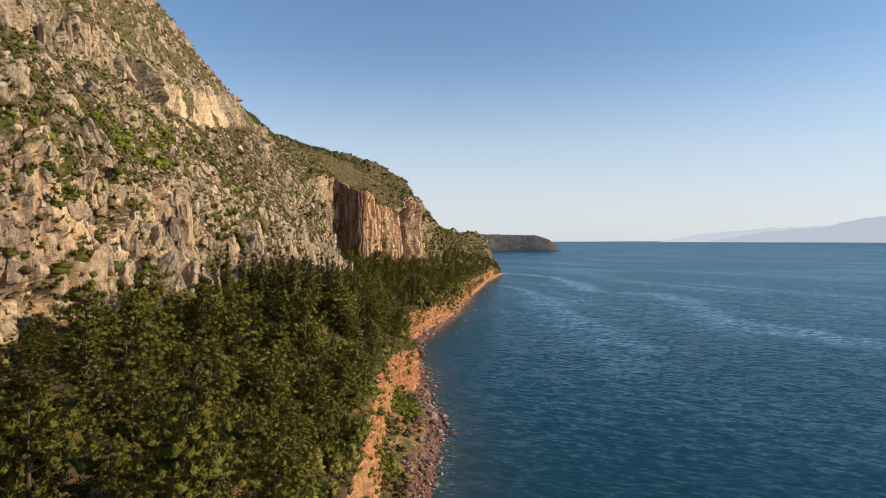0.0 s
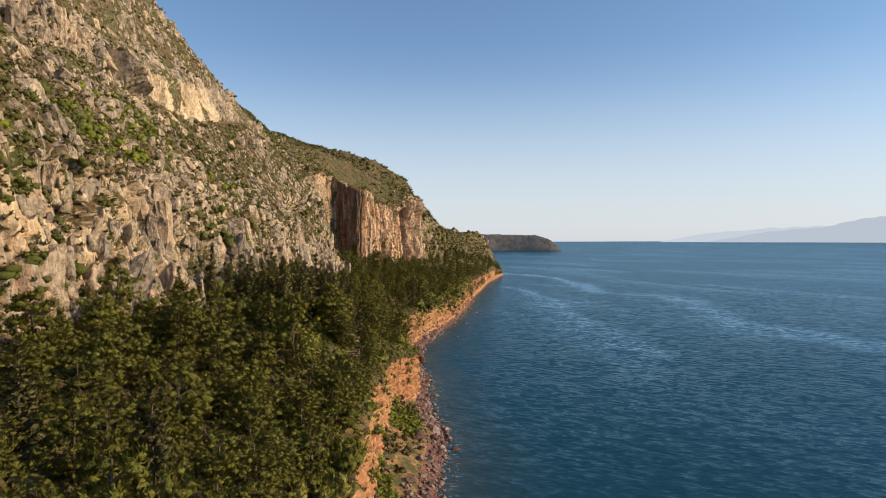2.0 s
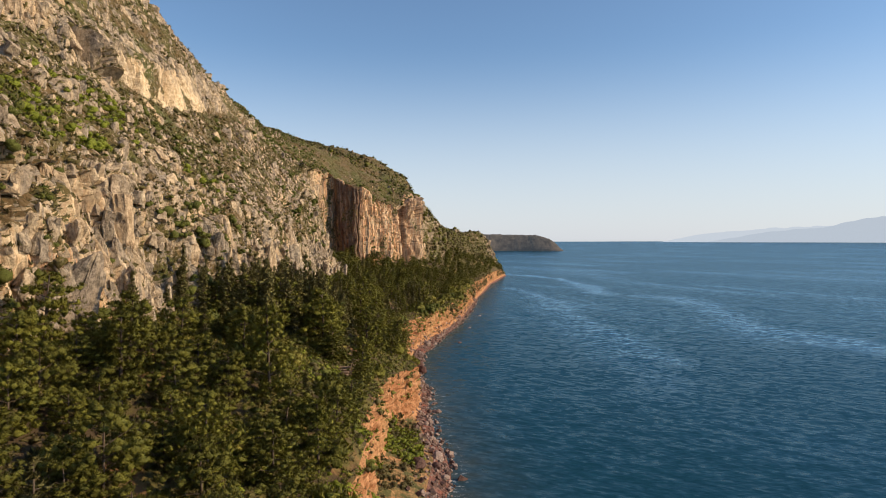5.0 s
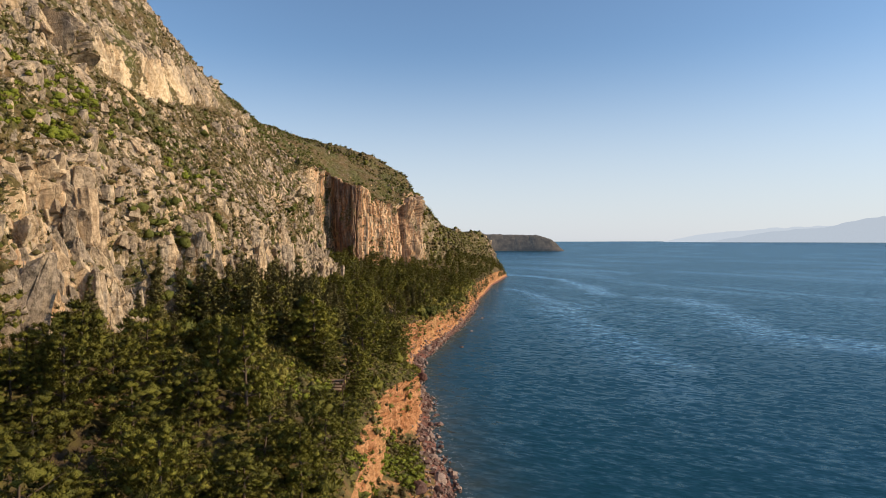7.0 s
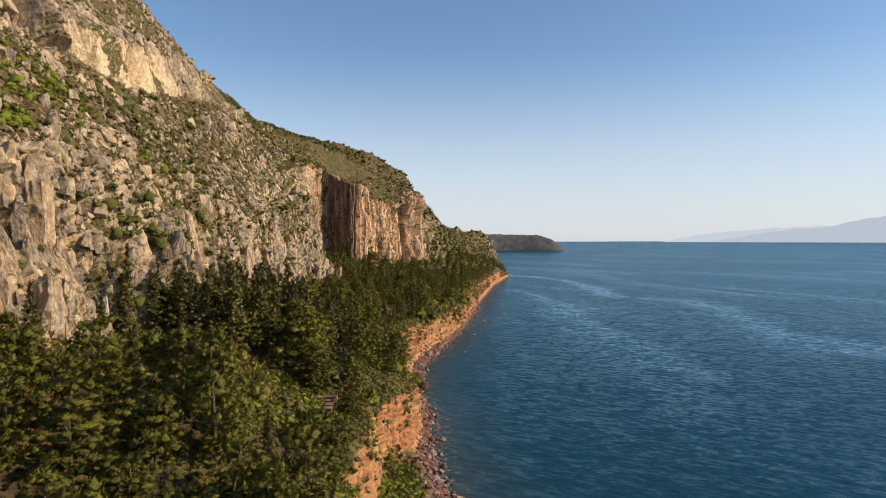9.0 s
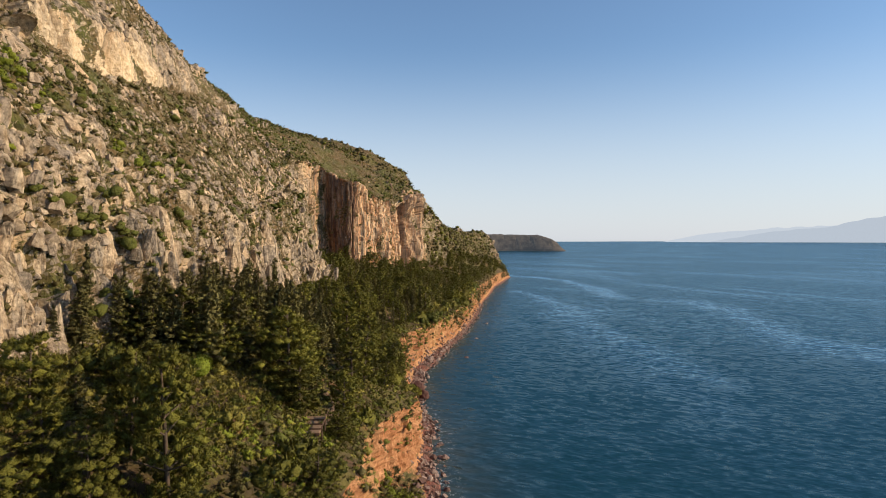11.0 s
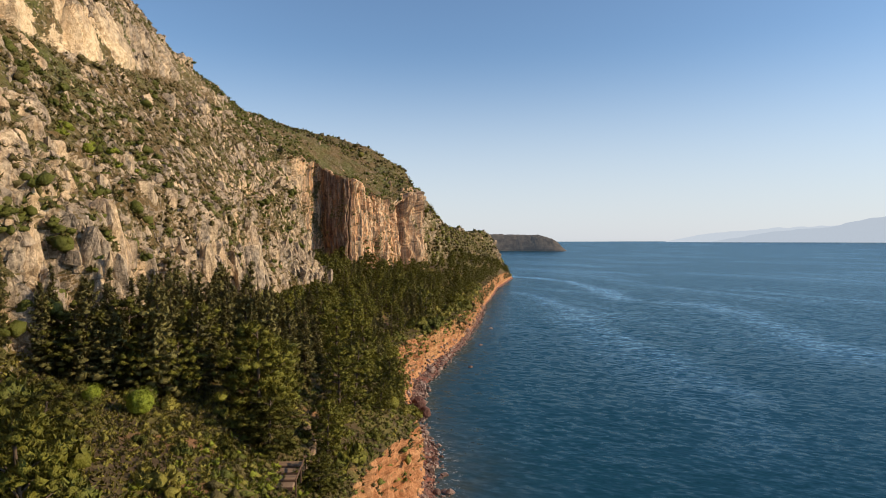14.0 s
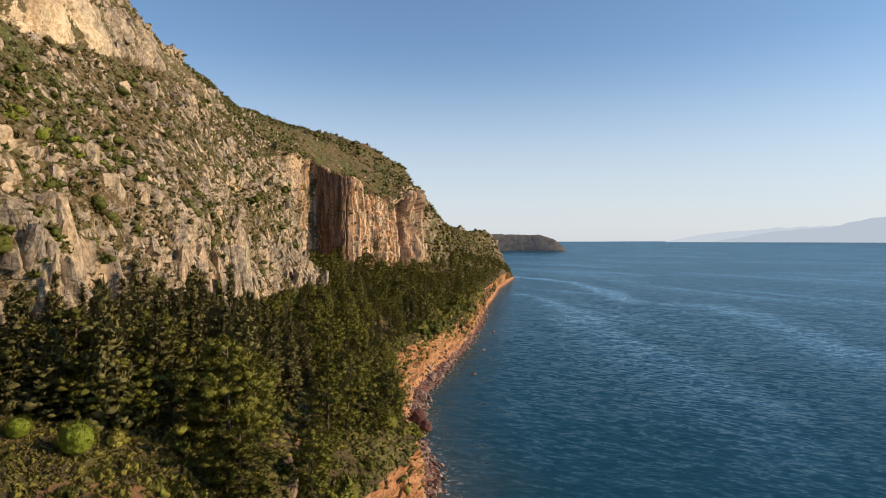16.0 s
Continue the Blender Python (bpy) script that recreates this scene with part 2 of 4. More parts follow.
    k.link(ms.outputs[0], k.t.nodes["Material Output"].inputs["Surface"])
    return k.m


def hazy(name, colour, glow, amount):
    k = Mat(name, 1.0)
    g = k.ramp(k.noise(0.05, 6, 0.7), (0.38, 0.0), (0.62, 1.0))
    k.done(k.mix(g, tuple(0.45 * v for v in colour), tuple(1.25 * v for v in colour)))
    # haze of the distance painted on as an even glow over the surface
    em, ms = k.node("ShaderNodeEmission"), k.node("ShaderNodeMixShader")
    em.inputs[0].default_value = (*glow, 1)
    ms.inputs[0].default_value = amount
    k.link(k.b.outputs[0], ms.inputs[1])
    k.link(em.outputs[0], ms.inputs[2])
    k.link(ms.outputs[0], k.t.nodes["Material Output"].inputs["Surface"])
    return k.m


def trodden():
    k = Mat("trodden_earth", 0.95)
    g = k.noise(1.2, 5, 0.7)
    return k.done(k.mix(g, (0.17, 0.105, 0.06), (0.33, 0.225, 0.145)), k.bump(g, 0.4, 0.1))


LIMESTONE, EARTH, FLOOR, SHINGLE, STONE, BARK = limestone(), red_earth(), forest_floor(), shingle(), boulder_stone(), bark()
PINE = foliage("pine_needles", (0.056, 0.064, 0.012), (0.268, 0.250, 0.033))
DARK = foliage("dark_needles", (0.094, 0.087, 0.029), (0.250, 0.222, 0.070))
BRIGHT = foliage("bright_leaves", (0.15, 0.18, 0.014), (0.30, 0.33, 0.035))
GLOBE = foliage("globe_leaves", (0.15, 0.20, 0.018), (0.30, 0.35, 0.036))
SCRUB = foliage("scrub_leaves", (0.080, 0.064, 0.022), (0.205, 0.170, 0.060), 0.05)
MEADOW = foliage("meadow_leaves", (0.17, 0.155, 0.026), (0.36, 0.315, 0.065))
HERB = foliage("herb_leaves", (0.080, 0.090, 0.014), (0.180, 0.188, 0.034))
RED_ROCK = boulder_stone("red_rock", False, (0.09, 0.035, 0.026), (0.13, 0.055, 0.04))
STONE_MIX = boulder_stone("loose_stone", True)
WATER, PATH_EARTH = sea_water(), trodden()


# ---- number noise for the land's relief ----
def stir(h, shift, factor):
    h ^= h >> np.uint32(shift)
    h *= np.uint32(factor)
    return h


def lattice(i, j, k, s=0):
    """A random number from 0 to 1 for each corner of the lattice."""
    h = stir(i.astype(np.uint32) * np.uint32(374761393) + np.uint32((s * 1274126177) & 0xFFFFFFFF), 15, 2246822519)
    h = stir(h + j.astype(np.uint32) * np.uint32(668265263), 13, 3266489917)
    h = stir(h + k.astype(np.uint32) * np.uint32(2654435761), 16, 2246822519)
    h ^= h >> np.uint32(15)
    return (h & np.uint32(0xFFFF)) / 65535.0


def value_noise(p, s=0):
    b = np.floor(p).astype(np.int64)
    f = p - b
    f = f * f * (3 - 2 * f)
    out = 0
    for dx in (0, 1):
        for dy in (0, 1):
            for dz in (0, 1):
                w = (f[:, 0] if dx else 1 - f[:, 0]) * (f[:, 1] if dy else 1 - f[:, 1]) * (f[:, 2] if dz else 1 - f[:, 2])
                out = out + w * lattice(b[:, 0] + dx, b[:, 1] + dy, b[:, 2] + dz, s)
    return out - 0.5


def fbm(p, octaves=4, s=0):
    return sum(value_noise(p * 2.03 ** o, s + o) * 0.55 ** o for o in range(octaves))


def blocks(p, s=0):
    """Broken rock: every cell a tilted facet of its own depth, with clefts between. About -1 to 1."""
    b = np.floor(p).astype(np.int64)
    d1, d2, val = np.full(len(p), 9.0), np.full(len(p), 9.0), np.zeros(len(p))
    for dx in (-1, 0, 1):
        for dy in (-1, 0, 1):
            for dz in (-1, 0, 1):
                c = b + (dx, dy, dz)
                i, j, k = c[:, 0], c[:, 1], c[:, 2]
                off = np.stack([lattice(i, j, k, s + a) for a in (1, 2, 3)], 1)
                r = p - (c + off)
                d = np.sqrt((r * r).sum(1))
                tilt = np.stack([lattice(i, j, k, s + a) - 0.5 for a in (4, 5, 6)], 1)
                v = (lattice(i, j, k, s + 7) - 0.5) * 1.4 + (tilt * r).sum(1) * 0.9
                near = d < d1
                d2 = np.where(near, d1, np.minimum(d2, d))
                val = np.where(near, v, val)
                d1 = np.where(near, d, d1)
    return val - 0.75 * np.clip(1 - (d2 - d1) / 0.12, 0, 1)


def teeth(p, share, s=0):
    """Lone pointed rocks in a share of the cells, 0 to 1."""
    b = np.floor(p).astype(np.int64)
    out = np.zeros(len(p))
    for dx in (-1, 0, 1):
        for dy in (-1, 0, 1):
            for dz in (-1, 0, 1):
                c = b + (dx, dy, dz)
                i, j, k = c[:, 0], c[:, 1], c[:, 2]
                r = p - (c + np.stack([lattice(i, j, k, s + a) for a in (1, 2, 3)], 1))
                skew = r[:, 0] * (lattice(i, j, k, s + 4) - 0.5) + r[:, 1] * (lattice(i, j, k, s + 5) - 0.5)
                wide = 0.30 + 0.30 * lattice(i, j, k, s + 6)
                far = np.abs(r).sum(1) * 0.45 + np.abs(r).max(1) * 0.55
                h = np.clip(1 - far / wide, 0, 1) ** 0.8 * (0.4 + 0.8 * lattice(i, j, k, s + 7)) + skew * 0.8
                out = np.maximum(out, np.where((lattice(i, j, k, s + 8) < share) & (far < wide), h, 0))
    return out


# ---- the land: break lines along the coast (y), each with its place across (x) and height (z) ----
def line(ys, xs, zs):
    return lambda y: (np.interp(y, ys, xs), np.interp(y, ys, zs))


SHORE_Y = (-80, 94, 128, 156, 180, 201, 236, 248, 271, 312, 365, 436, 554, 650, 690, 702)
SHORE_X = (2, 2.5, 6, 4, 5, 1.6, 3, 6.4, 11.6, 21.3, 31, 42, 65, 88, 98, 70)


def shore(y):
    return np.interp(y, SHORE_Y, SHORE_X)


BLUFF = line((-80, 80, 120, 140, 152, 158, 172, 186, 200, 240, 250, 262, 275, 300, 330, 420, 450, 560, 650, 690, 702),
             (-7, -6.5, -6.6, -5.6, -3.2, -0.4, 0.2, -2.2, -3.6, -4.8, -3.2, 3.5, 8.8, 14.8, 21.8, 37, 42.5, 63, 85, 95, 66),
             (12, 12.3, 13, 12.5, 11.5, 11, 9.5, 8.5, 8.5, 8.5, 8.8, 9.5, 10, 9.5, 9, 11, 10.5, 9.5, 8, 3, 2))
BASE = line((-80, 67, 112, 150, 196, 286, 297, 312, 340, 352, 355.4, 357.4, 380, 394, 406, 415, 440, 500, 590, 620, 640, 660, 672, 690, 702),
            (-45, -40, -37, -33, -32, -29.5, -41, -46.5, -44.5, -43.5, -43, -27.5, -14.5, -7, 1.5, 6.5, 13, 29, 58, 70, 77, 84, 89, 96, 64),
            (26, 28, 27, 26, 25, 22, 25, 27, 28, 28, 28, 26, 23, 22, 19, 23, 25, 25, 22, 17, 14, 8, 5, 3, 2.5))
TOP = line((-80, 67, 112, 150, 196, 240, 286, 297, 312, 340, 352, 355.4, 357.4, 370, 380, 395, 402, 408, 414, 421, 428, 436, 450, 480, 540, 590, 620, 640, 652, 660, 672, 685, 702),
           (-50, -45, -43, -42, -39, -40, -39.5, -47, -49.5, -46, -45, -44, -28.5, -21.5, -15.5, -7, -2.5, 1, 4, 5.5, 7, 12, 16, 20, 34, 43, 54, 64, 71, 76, 82.5, 90, 62),
           (48, 49, 49, 47, 45, 50, 57, 62, 72, 72, 72, 72, 63.5, 61, 59.5, 57.5, 61, 64, 62, 60, 54, 50.5, 49, 47, 45, 44.4, 44.5, 44.5, 40, 33.5, 20, 5.5, 3))
FOOT = line((-80, 60, 143, 160, 190, 222, 260, 310, 360, 385, 410, 440, 500, 590, 620, 640, 675, 702),
            (-80, -76, -70, -63, -60.5, -62, -67, -66, -63, -46, -20, -7, 2, 30, 42, 52, 64, 50),
            (78, 78, 76, 71, 71, 77, 83, 80, 80, 75, 74, 80, 56, 44, 43.5, 43.5, 17, 4))
HEAD = line((-80, 60, 143, 160, 190, 222, 260, 310, 360, 385, 410, 440, 500, 590, 640, 675, 702),
            (-86, -83, -75, -65.5, -63, -66, -77, -76, -75, -66, -44, -28, -12, 18, 46, 62, 30),
            (96, 95, 87, 80.5, 82, 90, 98, 92, 92, 89, 87, 92, 66, 42, 38, 14, 5))
RIDGE = line((-80, 100, 160, 222, 260, 310, 365, 390, 440, 500, 590, 702),
             (-130, -125, -112, -96, -98, -97, -90, -92, -84, -80, -50, -30),
             (150, 150, 140, 130, 122, 113, 107, 106, 104, 80, 50, 12))
CREST = line((-80, 160, 222, 260, 330, 430, 500, 702), (-280, -280, -280, -280, -280, -280, -280, -200),
             (230, 225, 215, 150, 112, 106, 80, 20))


def smooth(f, y, w):
    """A break line, rounded over w metres."""
    a = [f(y + d) for d in np.linspace(-w, w, 5)]
    return sum(v[0] for v in a) / 5, sum(v[1] for v in a) / 5


ROWS = np.concatenate([np.arange(-80, 56, 4), np.arange(56, 240, 0.42), np.arange(240, 250, 0.6), np.arange(250, 352, 0.7), np.arange(352, 355, 0.3), np.arange(355, 359.5, 0.09), np.arange(359.5, 361, 0.3), np.arange(361, 420, 0.5), np.arange(420, 460, 1.0), np.arange(460, 703, 1.8)])
SEABED = lambda y: (shore(y) + 14, np.full_like(y, -5.0))
WET = lambda y: (shore(y), np.full_like(y, -0.1))
def gully(y):
    return np.clip(1.3 - np.abs(y - 121) / 20, 0, 1)


def TALUS(y):
    out = np.interp(y, (150, 170, 560, 690), (0, 1, 1, 0))
    return np.maximum(BLUFF(y)[0] + 1.2, out * (shore(y) - 4.2) + (1 - out) * -99), 2.2 + 2.6 * gully(y)


def TOE(y):
    return np.maximum(shore(y) - 3.0, BLUFF(y)[0] + 1.9), 1.1 + 0.8 * gully(y)


LINES = [(SEABED, 1), (WET, 1), (TOE, 1), (TALUS, 1), (BLUFF, 1.2), (BASE, 0.9), (TOP, 0.9), (FOOT, 1.5), (HEAD, 1.5), (RIDGE, 8), (CREST, 10)]
COLS = (6, 10, 12, 28, 46, 66, 84, 38, 70, 20)
#        bed beach talus bluff terrace cliff slope upper  brow   inland
ROUGH = (0.1, 0.25, 0.25, 0.35, 0.35, 1.0, 0.9, 1.0, 1.1, 2.0)
BLOCKY = (0.0, 0.08, 0.08, 0.13, 0.0, 1.0, 0.0, 1.0, 0.12, 0.0)

ends = [smooth(f, ROWS, w) for f, w in LINES]
gx, gz, rough, blocky, seg, part_up = [], [], [], [], [], []
for n, count in enumerate(COLS):
    (xa, za), (xb, zb) = ends[n], ends[n + 1]
    for i in range(count):
        f = i / count
        gx.append(xa + (xb - xa) * f)
        gz.append(za + (zb - za) * f)
        g = min(1.0, f * 6)
        p = max(0, n - 1)
        rough.append(ROUGH[p] * (1 - g) + ROUGH[n] * g)
        blocky.append(BLOCKY[p] * (1 - g) + BLOCKY[n] * g)
        seg.append(n)
        part_up.append(f)
gx.append(ends[-1][0]), gz.append(ends[-1][1]), rough.append(2.0), blocky.append(0.5), seg.append(len(COLS) - 1), part_up.append(1.0)
gx, gz = np.array(gx), np.array(gz)                        # columns by rows
# the terrace swells up behind the bluff's edge round the clearing
shelf = np.array([f if n == 4 else 0.0 for f, n in zip(part_up, seg)])
gz += 3.5 * (np.interp(shelf, (0, 0.14, 0.4, 0.62, 1), (0, 1, 1, 0.95, 0))[:, None] * np.interp(ROWS, (88, 102, 112, 124, 250), (0, 1, 1, 0, 0))
             + np.interp(shelf, (0, 0.10, 0.22, 0.4, 0.62, 1), (0, 0.35, 0.55, 0.85, 0.55, 0))[:, None] * np.interp(ROWS, (88, 112, 124, 150, 175, 215), (0, 0, 1, 1, 0.7, 0)))
gy = np.broadcast_to(ROWS, gx.shape).copy()
# the far alcove: its end wall leans towards the open side and stays in the shade
hold = np.array([f if n == 4 else 1.0 if n == 5 else max(0.0, 1 - 5 * f) if n == 6 else 0.0 for f, n in zip(part_up, seg)])
gy -= 9.0 * hold[:, None] * np.interp(ROWS, (355.4, 357.4, 362, 412), (0, 1, 1, 0))
grid = np.stack([gx, gy, gz], -1)
NC, NR = gx.shape


def grid_normals(g):
    du, dv = np.gradient(g, axis=0), np.gradient(g, axis=1)
    n = np.cross(dv, du)
    n /= np.linalg.norm(n, axis=-1, keepdims=True) + 1e-9
    return n * np.where(n[..., 2:3] < -0.2, -1, 1)


def unit_rows(p):
    return p / (np.linalg.norm(p, axis=-1, keepdims=True) + 1e-9)


base_n = grid_normals(grid)
for _ in range(3):
    base_n[1:-1, 1:-1] = (base_n[1:-1, 1:-1] + base_n[:-2, 1:-1] + base_n[2:, 1:-1] + base_n[1:-1, :-2] + base_n[1:-1, 2:]) / 5
flat = grid.reshape(-1, 3)
amp, blk = np.repeat(np.array(rough), NR), np.repeat(np.array(blocky), NR)
# the crags fade out along the coast: the upper band ends early, the lower one past the cave wall, and a knob closes the point
band = np.repeat(np.array(seg), NR)
along = np.tile(ROWS, NC)
low = np.interp(along, (414, 422, 640, 654, 684, 692), (1, 0.06, 0.06, 0.8, 0.8, 0.2))
high = np.interp(along, (215, 250, 300), (1, 0.6, 0.1))
level = np.repeat(np.array(part_up), NR)
# past the first stretch only the foot of the lower cliff is bare rock, above it scrub takes hold
ledge = np.clip((level - 0.30 - 0.45 * fbm(flat * (0.06, 0.06, 0.02), 3, 29)) / 0.22, 0, 1) * np.interp(along, (118, 150, 285, 300), (0.25, 1.0, 1.0, 0.0))
low = low * (1 - 0.85 * ledge)
blk = blk * np.where(band == 5, low, np.where(band >= 7, high, 1.0))
# warp, then broad bulges, fluted ribs and broken blocks of three sizes
warp = np.stack([fbm(flat * 0.09, 3, 20 + a) for a in range(3)], 1) * 2.2
pw = flat + warp
def ridged(p, octaves, s):
    return sum((0.5 - 2 * np.abs(value_noise(p * 2.1 ** o, s + o))) * 0.55 ** o for o in range(octaves))


rise = fbm(flat * 0.045, 3, 1) * 3.4 * amp
rise += (ridged(pw * (0.11, 0.11, 0.012), 2, 5) * 1.3 + ridged(pw * (0.45, 0.45, 0.03), 2, 8) * 0.45) * blk
bl = blocks(pw * (0.09, 0.09, 0.014), 40) * 1.5 + blocks(pw * (0.25, 0.25, 0.075), 60) * 0.8 + blocks(pw * (0.60, 0.60, 0.22), 80) * 0.35
rise += bl * blk
# upright pillars side by side
turned = np.where(along > 330, 0.20, 0.06)
col = np.stack([pw[:, 0] * turned, pw[:, 1] * 0.20, pw[:, 2] * 0.016], 1)
rise += (blocks(col, 140) * 1.2 + blocks(col * (2.4, 2.4, 2.6), 160) * 0.45) * blk * (band == 5)
# pale slabs that stand up at the cliff's foot
slab = teeth(np.stack([pw[:, 0] * 0.05, pw[:, 1] * 0.17, pw[:, 2] * 0.085], 1), 0.75, 180) * 3.4 * (band == 5) * np.clip(1.3 - 2.0 * level, 0, 1) * np.interp(along, (125, 145, 285, 300), (0, 1, 1, 0))
rise += (fbm(pw * (0.55, 0.55, 0.10), 3, 14) * 1.5 + fbm(flat * (0.3, 0.3, 1.3), 3, 15) * 0.6 + blocks(flat * (0.9, 0.9, 1.3), 16) * 0.28) * (band == 3)
rise += fbm(flat * (0.12, 0.12, 0.04), 3, 18) * 2.4 * ((band == 3) * np.clip(level * 3, 0, 1) + (band == 4) * np.clip(1 - level * 7, 0, 1))
calm = np.exp(-((along - 184) / 36) ** 4) * ((band >= 6) & (band <= 8))
rise *= 1 - 0.6 * calm
# two buttresses that stand out, each with a dark cleft beside it
rise += (4.2 * np.exp(-((along - 158.2) / 2.0) ** 4) - 4.5 * np.exp(-((along - 154.6) / 1.2) ** 2)) * (band == 7) * np.clip(1.5 - level, 0, 1)
knee = np.clip((43 - flat[:, 2]) / 3, 0, 1) * (band == 5)
rise += (2.4 * np.exp(-((along - 143) / 4.2) ** 4) - 3.4 * np.exp(-((along - 136.5) / 1.8) ** 2)) * knee
# a cleft and a pillar in the far wall
rise += (3.0 * np.exp(-((along - 407) / 4.0) ** 4) - 6.0 * np.exp(-((along - 398.5) / 2.4) ** 4)) * (band == 5)
# deep upright chimneys in the crags
rise -= 3.8 * np.clip(1 - np.abs(value_noise(pw * (0.085, 0.085, 0.012), 17)) / 0.055, 0, 1) * blk * (band > 4)
rise -= 2.0 * np.clip(1 - np.abs(value_noise(pw * (0.20, 0.20, 0.020), 19)) / 0.08, 0, 1) * blk * (band == 5)
# rock teeth that stand out of the earth on the slopes, thick in some stretches and lone in others
stony = np.clip(0.13 + 1.5 * fbm(flat * 0.045, 3, 33), 0.05, 0.6)
stony = (stony + 0.25 * (band == 8)) * np.interp(along, (300, 400), (1.0, 0.12))
cave = np.exp(-((along - 372) / 48) ** 4) * ((band == 5) | (band == 6))
crag = 0.6 * np.exp(-((along - 192) / 26) ** 2) * (band == 7)
pale = np.exp(-((along - 188) / 25) ** 4) * (band == 7) * np.clip(1.35 - level, 0, 1) + 0.7 * np.exp(-((along - 90) / 32) ** 4) * (band == 5) * np.clip(fbm(flat * 0.07, 2, 98) * 5 + 0.2, 0, 1)
stain = np.exp(-((along - 92) / 34) ** 2) * (band == 5)
# stain plus painted shade on the alcove's end wall, painted shade in the cleft
shade_stain = (np.interp(along, (355.2, 355.7, 357.5, 362), (0, 1, 1, 0)) + 0.85 * np.exp(-((along - 398.5) / 2.6) ** 4)) * (band == 5)
ochre = np.clip(cave + crag + 0.9 * stain, 0, 1)
hill = np.repeat(np.array(seg) > 4, NR)
lean = pw + 0.6 * fbm(flat * 0.5, 2, 35)[:, None]
tooth = np.maximum(teeth(lean * (0.17, 0.17, 0.10), stony * 0.5, 44) * 3.4, np.maximum(teeth(lean * (0.38, 0.38, 0.22), stony * 0.8, 55) * 2.2, teeth(lean * (0.75, 0.75, 0.45), stony, 66) * 1.3))
tooth *= hill * (1 - 0.85 * np.clip(blk, 0, 1))
rise += tooth


def ease(field, spacing, steep, axis, reach):
    """Let no side of a rock fall off more steeply than this, so that its flanks keep their shape."""
    out = field.copy()
    for k in range(1, reach + 1):
        for d in (-k, k):
            moved = np.roll(field, d, axis)
            gap = np.abs(np.roll(spacing, d, axis) - spacing)
            out = np.minimum(out, moved + steep * np.maximum(gap, 0.05))
    return out


crags = ((band == 5) | (band == 7)).reshape(NC, NR)
soft = ease(rise.reshape(NC, NR), np.array(gy), 3.0, 1, 2)
rise = np.where(crags & ((ROWS < 350) | (ROWS > 364)), soft, rise.reshape(NC, NR) * np.where(crags, 0.6, 1.0)).ravel() + slab
rise += fbm(flat * np.where(crags.ravel(), 0.35, 0.9)[:, None] ** np.array((0, 0, 1)) * (0.9, 0.9, 1.0), 3, 90) * 0.42 * np.clip(amp, 0, 1)
bare = np.clip(np.clip(blk * (0.85 + 2.6 * fbm(flat * (0.16, 0.16, 0.08), 3, 37)), 0, 1) + np.clip((tooth + slab) * 1.6, 0, 1), 0, 1)
# the crags come forward level, the slopes along their own tilt
push = base_n.reshape(-1, 3) * np.where(band == 5, 0.35, 1.0)[:, None] ** np.array((0, 0, 1))
flat = flat + unit_rows(push) * rise[:, None]
grid = flat.reshape(NC, NR, 3)
land_n = grid_normals(grid)
seg = np.array(seg)


def mesh_of(name, verts, faces, material, smooth_shade=False):
    me = bpy.data.meshes.new(name)
    verts, faces = np.asarray(verts, np.float32), np.asarray(faces, np.int32)
    me.vertices.add(len(verts))
    me.vertices.foreach_set("co", verts.ravel())
    k = faces.shape[1]
    me.loops.add(faces.size)
    me.loops.foreach_set("vertex_index", faces.ravel())
    me.polygons.add(len(faces))
    me.polygons.foreach_set("loop_start", np.arange(0, faces.size, k, dtype=np.int32))
    me.polygons.foreach_set("use_smooth", np.full(len(faces), smooth_shade))
    me.materials.append(material)
    me.update(calc_edges=True)
    me.validate()
    return me


def sheet(name, c0, c1, material, label, category):
    sub = grid[c0:c1 + 1]
    n, m = sub.shape[:2]
    idx = np.arange(n * m).reshape(n, m)
    f = np.stack([idx[:-1, :-1], idx[:-1, 1:], idx[1:, 1:], idx[1:, :-1]], -1).reshape(-1, 4)
    me = mesh_of(name, sub.reshape(-1, 3), f, material)
    a = me.attributes.new("bare", "FLOAT", "POINT")
    a.data.foreach_set("value", bare.reshape(NC, NR)[c0:c1 + 1].ravel().astype(np.float32))
    for key, field in (("ochre", ochre), ("shade_stain", shade_stain), ("pale", pale)):
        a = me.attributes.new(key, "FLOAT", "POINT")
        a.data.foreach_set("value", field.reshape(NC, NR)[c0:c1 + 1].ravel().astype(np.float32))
    return tagged(new(name, me), label, category, kind="structure")


cut = np.concatenate([[0], np.cumsum(COLS)])
sheet("beach", 0, cut[2], SHINGLE, "narrow shingle beach of reddish stones at the sea", "beach")
sheet("bluff", cut[2], cut[4], EARTH, "crumbling orange earth bluff above the beach", "bluff")
sheet("ground", cut[4], cut[5], FLOOR, "brown needle-strewn terrace under the pine wood", "ground")
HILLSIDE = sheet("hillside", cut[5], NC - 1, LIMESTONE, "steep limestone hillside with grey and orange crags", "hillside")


def on_land(c0, c1):
    """The points and normals of the sheet between two columns."""
    return grid[c0:c1].reshape(-1, 3), land_n[c0:c1].reshape(-1, 3)


terrace_p, _ = on_land(cut[4] - 3, cut[5] + 12)


def ground_z(x, y):
    d = (terrace_p[:, 0] - x) ** 2 + (terrace_p[:, 1] - y) ** 2
    k = np.argpartition(d, 4)[:4]
    return float(terrace_p[k, 2].min())


